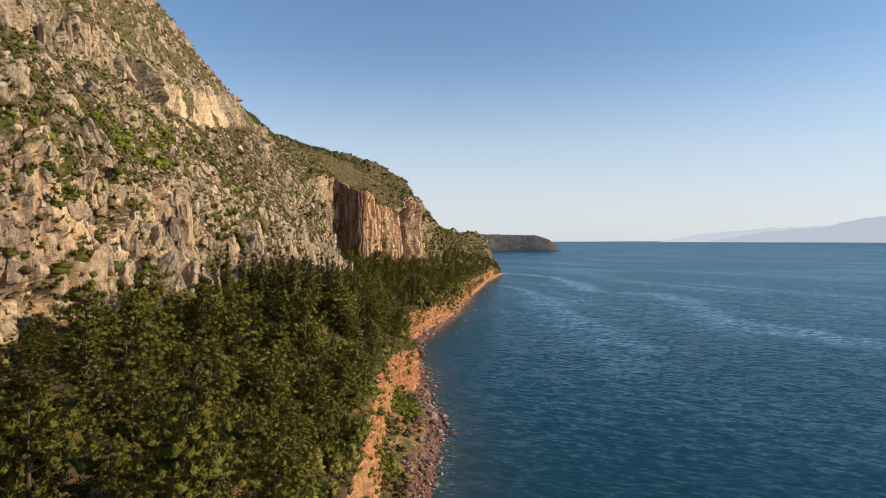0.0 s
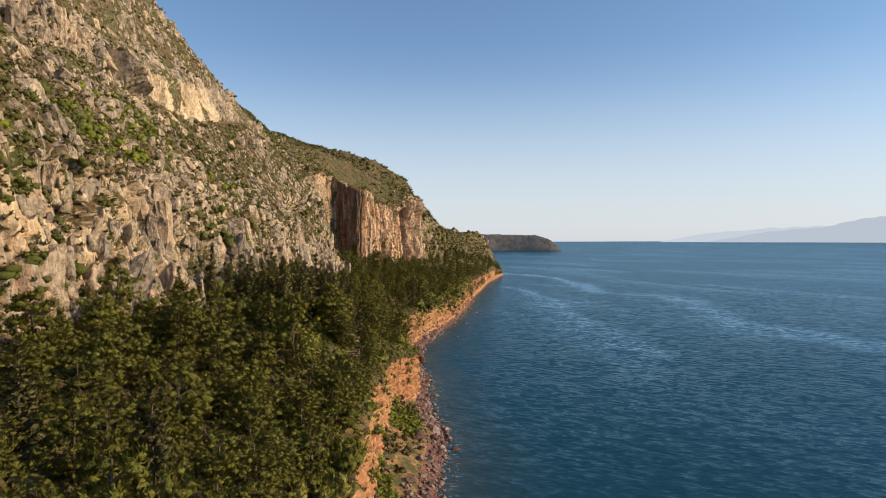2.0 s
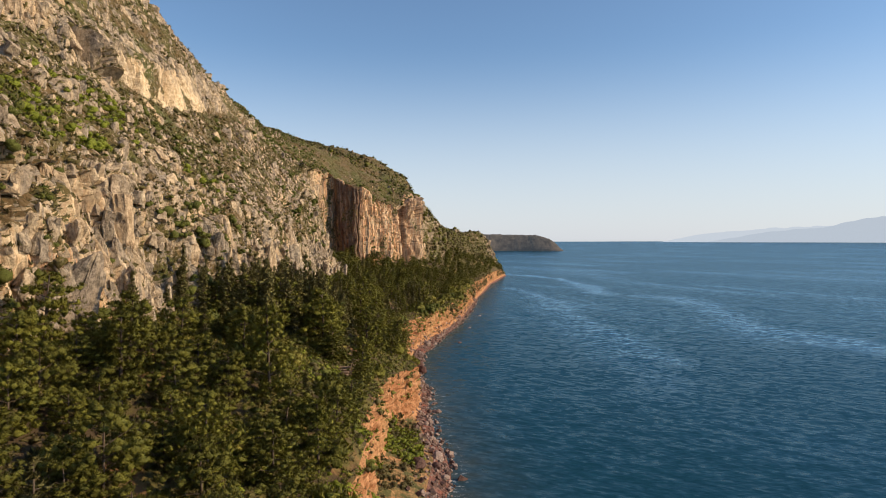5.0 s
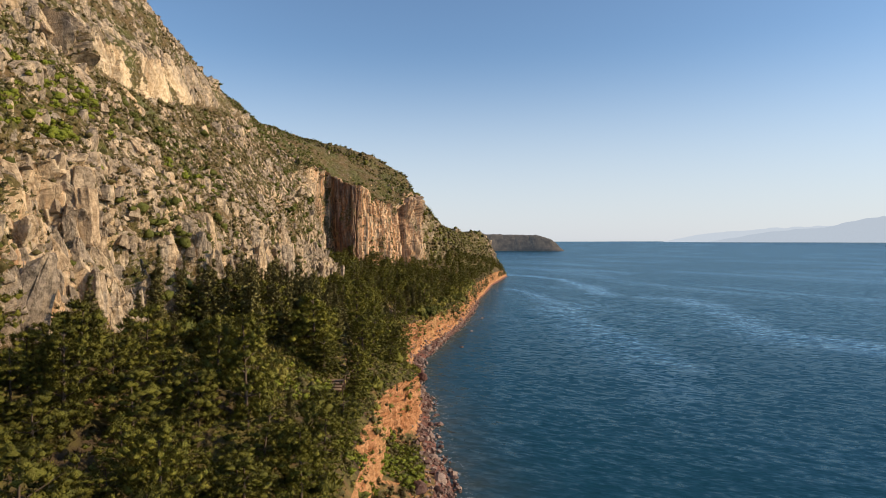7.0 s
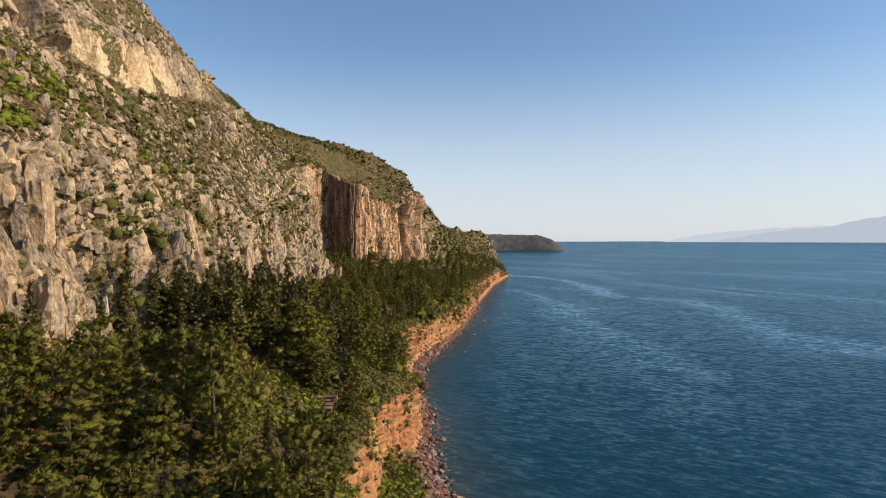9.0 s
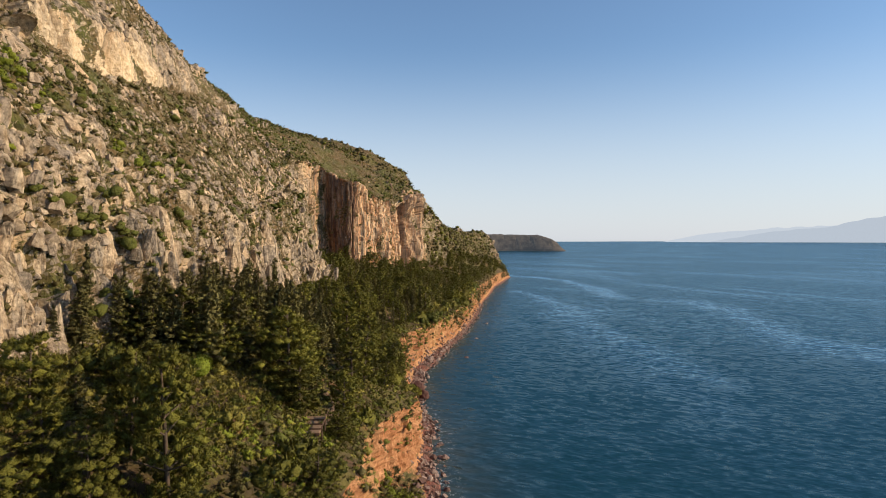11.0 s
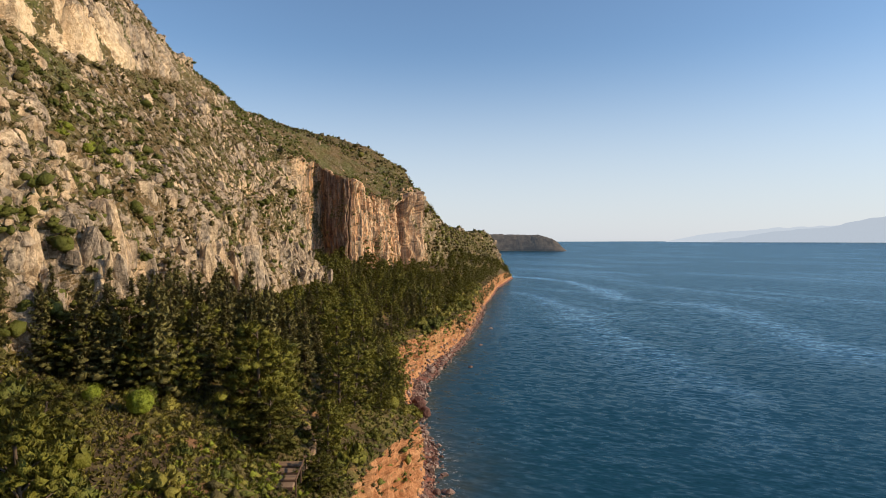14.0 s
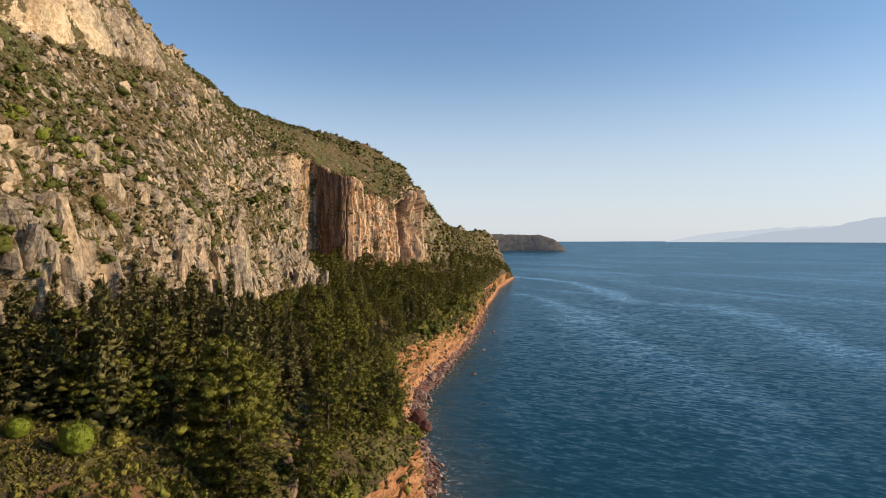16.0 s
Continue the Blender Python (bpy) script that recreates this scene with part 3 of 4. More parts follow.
# ---- rocks that stand out of the hillside ----
def block_shape(seed, sharp=0.22, cuts=0):
    """A block with broken corners: points and triangles of its hull, about 1 m in each half."""
    r = np.random.default_rng(seed)
    bm = bmesh.new()
    for sx in (-1, 1):
        for sy in (-1, 1):
            for sz in (-1, 1):
                k = np.array((sx, sy, sz)) * r.uniform(0.62, 1.0, 3)
                if sz > 0:
                    k[:2] *= r.uniform(0.45, 0.95)
                for ax in range(3):
                    q = k.copy()
                    q[ax] *= 1 - r.uniform(0.3, 1.6) * sharp
                    bm.verts.new(q)
    out = bmesh.ops.convex_hull(bm, input=bm.verts)
    bmesh.ops.delete(bm, geom=list(set(g for g in out["geom_interior"] + out["geom_unused"] if isinstance(g, bmesh.types.BMVert))), context="VERTS")
    if cuts:
        bmesh.ops.subdivide_edges(bm, edges=bm.edges, cuts=cuts, use_grid_fill=True)
        for _ in range(2):
            bmesh.ops.smooth_vert(bm, verts=bm.verts, factor=0.5, use_axis_x=True, use_axis_y=True, use_axis_z=True)
        q = np.array([v.co for v in bm.verts])
        d = 1.08 + 0.55 * fbm(q * 1.3 + seed, 3, seed) + 0.10 * blocks(q * (1.9, 1.9, 1.2) + seed, seed)
        for v, k in zip(bm.verts, d):
            v.co *= k
    bmesh.ops.triangulate(bm, faces=bm.faces)
    bm.normal_update()
    bm.verts.index_update()
    p, f = np.array([q.co for q in bm.verts]), np.array([[q.index for q in t.verts] for t in bm.faces])
    bm.free()
    return p, f


BLOCKS = [block_shape(s, 0.3) for s in range(300, 316)]
WEATHERED = [block_shape(s, 0.3, 2) for s in range(320, 334)]


def rock_verts(r, shape, at, out, half, upright, sink):
    """One block set into the slope: its long axis between straight up and uphill, its face turned outwards."""
    up = np.array((0.0, 0.0, 1.0))
    uphill = up - out * out[2]
    z = unit_rows(upright * up + (1 - upright) * uphill / (np.linalg.norm(uphill) + 1e-6) + r.normal(0, 0.16, 3))
    x = unit_rows(np.cross(np.cross(z, out + r.normal(0, 0.3, 3)), z))
    y = np.cross(z, x)
    p = shape[0] * half
    return p @ np.stack([x, y, z]) + at - out * (half[0] * sink)


def set_rocks(name, c0, c1, count, y0, y1, wide, tall, upright, sink, label, seed, singles=0, thr=-0.15, dens=0.06, ok=None, ochre_of=0.0):
    r = np.random.default_rng(seed)
    p, n = grid[c0:c1].reshape(-1, 3), land_n[c0:c1].reshape(-1, 3)
    m = (p[:, 1] > y0) & (p[:, 1] < y1) & (fbm(p * dens, 3, seed) > thr)
    if ok is not None:
        m &= ok(p)
    k = np.flatnonzero(m)
    gap = np.gradient(ROWS)[k % NR]
    k = r.choice(k, min(count, len(k)), replace=False, p=gap / gap.sum())
    k = k[np.argsort(p[k, 1])]
    vs, fs, o = [], [], 0
    for i, j in enumerate(k):
        w = wide * float(np.clip(r.lognormal(0, 0.42), 0.45, 2.4))
        half = np.array((w * r.uniform(0.7, 1.0), w * r.uniform(0.7, 1.2), w * tall * r.uniform(0.7, 1.4)))
        kinds = WEATHERED if wide > 0.86 else BLOCKS
        shape = kinds[int(r.integers(len(kinds)))]
        v = rock_verts(r, shape, p[j], unit_rows(n[j]), half, upright, sink)
        if i < singles:
            rock_piece("rock", v, shape[1], ochre_of).parent = HILLSIDE
        else:
            vs.append(v), fs.append(shape[1] + o)
            o += len(v)
    if vs:
        tagged(rock_piece(name, np.vstack(vs), np.vstack(fs), ochre_of), label, "rocks", kind="stuff")


def rock_piece(name, v, f, och):
    me = mesh_of(name, v, f, LIMESTONE)
    for key, value in (("bare", 1.35), ("ochre", och), ("shade_stain", 0.0)):
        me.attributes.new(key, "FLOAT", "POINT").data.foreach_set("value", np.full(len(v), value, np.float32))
    return new(name, me)


# pillars and blocks of the lower cliff, the upper crag, and lone rocks all over the slopes
set_rocks("cliff_blocks", cut[5] + 2, cut[6] - 4, 230, 58, 122, 0.9, 1.6, 0.6, 0.6, "grey and cream limestone blocks of the near cliff", 401, 100, -0.2, 0.09)
set_rocks("cliff_pillars", cut[5] + 2, cut[6] - 30, 230, 108, 292, 0.95, 2.5, 0.75, 0.4, "pale limestone pillars at the foot of the cliff", 402, 100, -0.2, 0.09)
set_rocks("crag_blocks", cut[7] + 1, cut[8], 170, 60, 240, 1.0, 1.7, 0.6, 0.5, "grey limestone blocks of the upper crag", 403, 90, -0.2, 0.09, ok=lambda p: (p[:, 1] < 156) | (p[:, 1] > 222))
# one buttress with a flat head before the lower cliff, one beside a cleft in the upper crag
for x, y, z, half in ((-36.0, 146.5, 36.5, (2.3, 2.2, 6.0)), (-40.9, 116, 41.0, (1.3, 1.2, 4.0))):
    rock_piece("rock", rock_verts(np.random.default_rng(int(y)), WEATHERED[int(y) % 14], np.array((x, y, z)), np.array((1.0, 0, 0)), np.array(half), 0.95, 0.25), WEATHERED[int(y) % 14][1], 0.3).parent = HILLSIDE
SLOPE = lambda p: (p[:, 1] < 284) | (p[:, 0] < -52)
set_rocks("slope_rocks", cut[5] + 26, cut[7] - 1, 2300, 56, 330, 0.48, 1.25, 0.45, 0.4, "angular grey rocks scattered over the scrubby slope", 405, 0, -0.02, 0.09, SLOPE)
set_rocks("brow_rocks", cut[8] - 4, cut[9] - 8, 900, 56, 330, 0.48, 1.2, 0.45, 0.4, "angular grey rocks on the brow of the hill", 408, 0, -0.05, 0.09)
set_rocks("slope_boulders", cut[5] + 26, cut[7] - 1, 330, 56, 290, 0.85, 1.3, 0.4, 0.5, "larger grey boulders standing out of the slope", 406, 0, -0.02, 0.07, SLOPE)
set_rocks("point_rocks", cut[5] + 4, cut[6] + 6, 26, 650, 690, 2.0, 1.2, 0.4, 0.6, "grey rocks of the knob at the point", 407, 0, -0.5)


# ---- sea ----
# long slicks that drift off the point: each a line over the water, with its width at both ends
SLICKS = ((((98, 714), (122, 690), (137, 628), (143, 561), (135, 473)), 5, 10, 1.0), (((77, 510), (83, 423), (84, 368), (81, 313), (77, 259), (77, 225)), 7, 11, 0.75),
          (((155, 442), (176, 423), (155, 330), (149, 273), (157, 249), (162, 229)), 7, 14, 0.75), (((74, 353), (68, 273), (62, 217), (63, 183)), 9, 11, 0.5))


def drift_of(p):
    """How much a slick covers each point of the sea."""
    q = p[:, :2] + np.stack([fbm(p * 0.03, 3, 51), fbm(p * 0.03, 3, 52)], 1) * 16
    out = np.zeros(len(p))
    for pts, w0, w1, strong in SLICKS:
        ts = np.linspace(0, 1, len(pts))
        for t in np.linspace(0, 1, 90):
            c = np.array((np.interp(t, ts, [k[0] for k in pts]), np.interp(t, ts, [k[1] for k in pts])))
            w = w0 + (w1 - w0) * t
            out = np.maximum(out, strong * np.exp(-(((q - c) / (w, w * 1.6)) ** 2).sum(1)))
    return out


def build_sea():
    ys = np.concatenate([[-4900, -1500, -400], np.arange(-80, 720, 5), [760, 900, 1200, 1800, 2400, 3100, 4000, 4900]])
    steps = np.concatenate([[-4800, -900, -60], np.arange(-8, 24, 2), np.arange(24, 300, 4), [340, 400, 500, 900, 1800, 3000, 4800]])
    v, sh = [], []
    for y in ys:
        s0 = float(shore(y)) if y < 703 else 40.0
        for d in steps:
            x = s0 + d
            r = math.hypot(x, y)
            v.append((x, y, 20.0 * max(0.0, (r - 1800) / 3100) ** 1.3))
            sh.append(max(0.0, 1 - max(d, 0) / 26) ** 2.8 if y < 720 else 0.0)
    n, m = len(ys), len(steps)
    idx = np.arange(n * m).reshape(n, m)
    f = np.stack([idx[:-1, :-1], idx[:-1, 1:], idx[1:, 1:], idx[1:, :-1]], -1).reshape(-1, 4)
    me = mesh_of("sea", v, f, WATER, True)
    a = me.attributes.new("shallow", "FLOAT", "POINT")
    a.data.foreach_set("value", np.array(sh, np.float32))
    a = me.attributes.new("drift", "FLOAT", "POINT")
    a.data.foreach_set("value", drift_of(np.array(v)).astype(np.float32))
    return tagged(new("water", me), "calm dark blue sea with wind ripples and pale slicks", "sea", kind="structure")


build_sea()


# ---- distance: the island and the far mountains ----
def build_island():
    n, m = 150, 40
    u, w = np.linspace(0, 1, n), np.linspace(0, 1, m)
    U, W = np.meshgrid(u, w, indexing="ij")
    x, y = 160 + U * 342, 2050 + W * 260 + 30 * np.sin(U * 5)
    edge = np.minimum(np.clip(W * 4.5, 0, 1) ** 0.7, np.clip((1 - W) * 6, 0, 1)) * np.interp(U, (0, 0.82, 0.9, 0.95, 0.985, 1), (1, 1, 0.72, 0.30, 0.10, 0))
    top = np.interp(U, (0, 0.3, 0.75, 0.88, 1), (52, 54, 50, 40, 12))
    p = np.stack([x, y, np.zeros_like(x)], -1).reshape(-1, 3)
    bump = fbm(p * 0.02, 4, 3).reshape(n, m) * 6 + blocks(p * 0.03, 9).reshape(n, m) * 1.5
    z = -4 + edge * (top + bump + 4)
    idx = np.arange(n * m).reshape(n, m)
    f = np.stack([idx[:-1, :-1], idx[1:, :-1], idx[1:, 1:], idx[:-1, 1:]], -1).reshape(-1, 4)
    # a little painted haze glows through the rock colour
    me = mesh_of("island", np.stack([x, y, z], -1).reshape(-1, 3), f, hazy("island_rock", (0.115, 0.090, 0.062), (0.24, 0.28, 0.34), 0.14))
    tagged(new("island", me), "low flat-topped brown headland across the bay", "headland", kind="structure")


build_island()


def build_mountains(name, az, up, dist, glow, seed):
    a = np.linspace(az[0], az[-1], 160)
    h = np.interp(a, az, up)
    n = fbm(np.stack([a * 1.3, a * 0, a * 0], 1), 4, seed) * 9
    v = []
    for ang, t, e in zip(a, h, n):
        dx, dy = math.sin(radians(ang)), math.cos(radians(ang))
        top = max(0.0, t + e * min(1, t / 40))
        v += [(dx * dist, dy * dist, 8), (dx * (dist + 40), dy * (dist + 40), 20 + top)]
    f = [(2 * i, 2 * i + 2, 2 * i + 3, 2 * i + 1) for i in range(len(a) - 1)]
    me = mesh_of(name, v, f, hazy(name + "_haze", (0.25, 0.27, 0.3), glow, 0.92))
    tagged(new("backdrop", me), "pale blue mountains in haze beyond the bay", "mountains", kind="structure")


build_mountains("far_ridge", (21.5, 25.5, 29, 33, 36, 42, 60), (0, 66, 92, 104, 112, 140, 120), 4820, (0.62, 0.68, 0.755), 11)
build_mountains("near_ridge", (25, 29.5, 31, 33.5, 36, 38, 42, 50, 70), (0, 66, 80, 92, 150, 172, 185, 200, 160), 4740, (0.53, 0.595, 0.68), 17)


# ---- plants ----
def thing(name, label, category, group=""):
    return tagged(new(name), label, category, group)


def part(name, me, parent, label=""):
    ob = new(name, me)
    ob.parent = parent
    return tagged(ob, label)


def unit(v):
    return v / (np.linalg.norm(v, axis=-1, keepdims=True) + 1e-9)


def ball(level):
    bm = bmesh.new()
    bmesh.ops.create_icosphere(bm, subdivisions=level, radius=1)
    p = np.array([q.co for q in bm.verts])
    f = np.array([[q.index for q in t.verts] for t in bm.faces])
    bm.free()
    return p, f


EIGHT = np.array([(1, 0, 0), (-1, 0, 0), (0, 1, 0), (0, -1, 0), (0, 0, 1), (0, 0, -1)], float)
BALLS = {0: (EIGHT, np.array([(0, 2, 4), (2, 1, 4), (1, 3, 4), (3, 0, 4), (2, 0, 5), (1, 2, 5), (3, 1, 5), (0, 3, 5)])), 1: ball(1), 2: ball(2), 3: ball(3)}


def leaf_cloud(r, centres, radii, per, size, squash=0.75, mid=None, level=1, lumpy=0.7):
    """Ragged tufts: a lumpy heart for each, and small blades standing out of it. Points, faces and soft outward normals."""
    n = len(centres)
    bp, bf = BALLS[level]
    d0 = np.broadcast_to(bp, (n, *bp.shape))
    lump = (1 + lumpy * (r.random((n, len(bp), 1)) - 0.5)) * r.uniform(0.75, 1.25, (n, 1, 3))
    heart = centres[:, None] + d0 * radii[:, None, None] * 0.72 * lump * (1, 1, squash)
    hf = (bf[None] + (np.arange(n) * len(bp))[:, None, None]).reshape(-1, 3)
    d = unit(r.normal(size=(n, per, 3)))
    d[..., 2] = np.where(d[..., 2] < -0.35, -d[..., 2], d[..., 2])
    c = centres[:, None] + d * radii[:, None, None] * r.uniform(0.6, 1.12, (n, per, 1)) * (1, 1, squash)
    along = unit(d * 0.8 + (0, 0, 0.45) + 0.5 * r.normal(size=d.shape))
    side = unit(np.cross(along, r.normal(size=d.shape)))
    s = size * r.uniform(0.6, 1.35, (n, per, 1))
    v = np.stack([c + along * s * 1.5, c - along * s * 0.6 + side * s * 0.42, c - along * s * 0.6 - side * s * 0.42], 2).reshape(-1, 3)
    out = d if mid is None else unit(d + 0.5 * unit(c - mid))
    out0 = d0 if mid is None else unit(d0 + 0.5 * unit(heart - mid))
    n1 = np.repeat(unit(out + 0.22 * r.normal(size=d.shape)).reshape(-1, 3), 3, 0)
    n0 = unit(out0 + 0.25 * r.normal(size=d0.shape)).reshape(-1, 3)
    k = n * len(bp)
    return np.vstack([heart.reshape(-1, 3), v]), np.vstack([hf, k + np.arange(len(v)).reshape(-1, 3)]), np.vstack([n0, n1])


def leaf_mesh(name, cloud, material):
    v, f, n = cloud
    me = mesh_of(name, v, f, material, True)
    me.normals_split_custom_set_from_vertices([tuple(k) for k in n])
    return me


def rods(spans, sides=5):
    """Tapered rods: (start, end, radius, radius)."""
    v, f = [], []
    for a, b, ra, rb in spans:
        a, b = Vector(a), Vector(b)
        q = (b - a).to_track_quat("Z", "Y")
        o = len(v)
        for p, r in ((a, ra), (b, rb)):
            for i in range(sides):
                t = 2 * math.pi * i / sides
                v.append(p + q @ Vector((r * math.cos(t), r * math.sin(t), 0)))
        f += [(o + i, o + (i + 1) % sides, o + sides + (i + 1) % sides, o + sides + i) for i in range(sides)]
    return v, f


def pine(seed, h, spread, tiers, per, size, low=0.2, flat_top=0.7, far=False):
    """Spreading boughs in uneven tiers, each carrying flat plumes of needles that turn up at the tip."""
    r = np.random.default_rng(seed)
    ob = thing("pine_tree", "green Aleppo pine with billowing needle tufts", "tree", "pines of the terrace")
    lean = r.normal(0, 0.05, 2)
    turn = r.uniform(0, 6.28, 3)
    c, tr, spans = [], [], []
    top = (lean[0] * h, lean[1] * h, h * 0.93)
    spans += [((0, 0, -0.6), (lean[0] * h * 0.5, lean[1] * h * 0.5, h * 0.5), h * 0.022, h * 0.015), ((lean[0] * h * 0.5, lean[1] * h * 0.5, h * 0.5), top, h * 0.015, h * 0.006)]
    for i in range(tiers):
        f = low + (0.97 - low) * (i + r.uniform(-0.3, 0.3)) / (tiers - 1)
        f = min(max(f, 0.05), 0.97)
        reach = spread * math.sqrt(max(0.06, 1 - (abs(f - 0.45) / 0.57) ** 2.2)) * r.uniform(0.75, 1.08)
        for b in range(5 if f < 0.85 else 3):
            a = i * 1.9 + b * 6.28 / 5 + r.normal(0, 0.25)
            lobe = 1 + 0.25 * math.sin(2 * a + turn[0]) + 0.20 * math.sin(3 * a + turn[1]) + 0.12 * math.sin(5 * a + 4 * f + turn[2])
            long = reach * lobe * r.uniform(0.72, 1.12)
            root = np.array((lean[0] * f * h, lean[1] * f * h, f * h * 0.93))
            way = np.array((math.cos(a), math.sin(a), r.uniform(0.02, 0.30)))
            for g, side in (((0.55, 0.0), (1.0, 0.0)) if far else ((0.5, 0.0), (0.82, 0.34), (0.82, -0.34), (1.0, 0.0))):
                turned_way = np.array((math.cos(a + side), math.sin(a + side), way[2]))
                c.append(root + turned_way * long * g + (0, 0, 0.10 * long * g * g - (0.25 if g == 0.82 else 0)) + r.normal(0, 0.10, 3))
                tr.append(spread * r.uniform(0.14, 0.22) * (1.3 if far else 1.0))
            if not far and b % 2 == 0:
                spans.append((tuple(root - (0, 0, 0.05 * h)), tuple(root + way * long * 0.8), h * 0.006, h * 0.002))
    c, tr = np.array(c), np.array(tr)
    crown = leaf_cloud(r, c, tr, per, size, flat_top, np.array((0, 0, h * 0.42)), 0, 0.75)
    part("trunk", mesh_of("pine_trunk", *rods(spans), BARK, True), ob, "grey-brown bark")
    part("crown", leaf_mesh("pine_crown", crown, PINE), ob)
    return ob


def conifer(seed, h, spread, boughs, step, per, size, label, group, name="conifer_tree", mat=None, power=0.8):
    """A pointed tree of drooping tiers round one straight stem."""
    r = np.random.default_rng(seed)
    ob = thing(name, label, "tree", group)
    # tiers of level boughs, shorter towards the tip, each a row of flat sprays
    c, tr = [], []
    z, k = 0.10 * h, 0
    while z < h * 0.98:
        f = z / h
        reach = spread * (1.03 - f) ** power * r.uniform(0.75, 1.1)
        for i in range(boughs if f < 0.8 else 3):
            a = k * 1.1 + i * 6.28 / boughs + r.normal(0, 0.2)
            long = reach * r.uniform(0.6, 1.12)
            for g in (0.45, 0.9):
                c.append((g * long * math.cos(a), g * long * math.sin(a), z - 0.16 * g * long + r.normal(0, 0.3)))
                tr.append(max(0.22, 0.30 * long + 0.1))
        z += h * step * r.uniform(0.8, 1.2)
        k += 1
    c, tr = np.array(c), np.array(tr)
    crown = leaf_cloud(r, c, tr, per, size, 0.5, np.array((0, 0, h * 0.35)))
    spans = [((0, 0, -0.6), (0, 0, h * 0.97), h * 0.018, h * 0.003)]
    for k in range(1, len(c), 4):
        spans.append(((0, 0, c[k, 2] + 0.1), c[k], 0.05, 0.02))
    part("trunk", mesh_of("conifer_trunk", *rods(spans), BARK, True), ob, "thin dark stem")
    part("crown", leaf_mesh("conifer_crown", crown, mat or DARK), ob)
    return ob


def bush(seed, h, spread, tufts, per, size, mat, label, name="bush", group="bushes of the terrace"):
    r = np.random.default_rng(seed)
    ob = thing(name, label, "bush", group)
    d = unit(r.normal(size=(tufts, 3)))
    d[:, 2] = np.abs(d[:, 2])
    c = d * r.uniform(0.35, 0.85, (tufts, 1)) * (spread, spread, h * 0.8) + (0, 0, h * 0.15)
    crown = leaf_cloud(r, c, np.full(tufts, spread * 0.38), per, size, 0.85, np.array((0, 0, h * 0.3)))
    spans = [((0, 0, -0.4), tuple(p), 0.06, 0.02) for p in c[::3]]
    part("stem", mesh_of("bush_stem", *rods(spans, 4), BARK, True), ob)
    part("crown", leaf_mesh("bush_crown", crown, mat), ob)
    return ob


def round_tree(seed):
    r = np.random.default_rng(seed)
    ob = thing("round_tree", "bright yellow-green round young pine", "tree", "round young pines")
    crown = leaf_cloud(r, np.array([(0, 0, 1.75)]), np.array([1.75]), 1500, 0.10, 0.95, None, 3, 0.08)
    part("stem", mesh_of("round_stem", *rods([((0, 0, -0.4), (0, 0, 1.2), 0.12, 0.08)]), BARK, True), ob)
    part("crown", leaf_mesh("round_crown", crown, GLOBE), ob)
    return ob


KINDS = {
    "pine": [pine(s, 9, w, 7, 28, 0.15, 0.12) for s, w in ((1, 3.9), (2, 4.4), (3, 3.4), (4, 4.0), (5, 3.2))],
    "bushy": [pine(s, 10, w, 9, 48, 0.14, 0.06) for s, w in ((8, 4.0), (9, 3.6))],
    "tall": [pine(s, 12, w, 9, 34, 0.15, 0.14) for s, w in ((6, 3.2), (7, 2.8))],
    "dark": [conifer(s, 12, w, 6, 0.07, 8, 0.30, "dark cypress with a pointed ragged crown", "cypresses below the cliff") for s, w in ((11, 2.3), (12, 2.7), (13, 2.0), (14, 3.0))],
    "slim": [conifer(s, 12, w, 3, 0.075, 8, 0.26, "slender dark column of a cypress", "cypresses below the cliff", "cypress_tree", None, 0.45) for s, w in ((21, 0.9), (22, 1.1))],
    "bush": [bush(s, 1.7, 1.6, 12, 26, 0.18, m, l) for s, m, l in ((31, HERB, "green rounded bush of the scrub"), (32, PINE, "dark green lentisk bush on the slope"), (33, MEADOW, "yellow-green bush with loose twigs"), (34, HERB, "fresh green spurge bush"))],
    "globe": [round_tree(41)],
    "far": [pine(s, 9, w, 7, 6, 0.42, 0.15, 0.6, True) for s, w in ((51, 3.6), (52, 3.0))],
    "far_dark": [conifer(s, 9, w, 4, 0.12, 5, 0.42, "dark cypress with a pointed ragged crown", "cypresses below the cliff") for s, w in ((53, 2.0), (54, 1.5))],
}
used = {}
FAR_WOOD = []


def plant(kind, x, y, scale, tall=1.0):
    """One tree or bush on the terrace. The first of each kind is moved into place, the rest are copies."""
    opts = KINDS[kind]
    k = int(rng.integers(len(opts)))
    m = Matrix.LocRotScale((x, y, ground_z(x, y) - 0.1), Euler((0, 0, rng.uniform(0, 6.28))), (scale, scale, scale * tall))
    if kind.startswith("far") and y > 285:
        FAR_WOOD.append((opts[k], m))
        return None
    if (kind, k) not in used:
        used[kind, k] = True
        opts[k].matrix_basis = m
        return opts[k]
    return copy_thing(opts[k], m)


PATH_Y = (112, 133, 160, 200, 232, 262, 290, 330, 380)
PATH_X = (-12.5, -11, -12.5, -14, -12, -7.5, -2, 8, 20)


def path_x(y):
    return np.interp(y, PATH_Y, PATH_X) + 0.9 * np.sin(y * 0.21) + 0.5 * np.sin(y * 0.47)


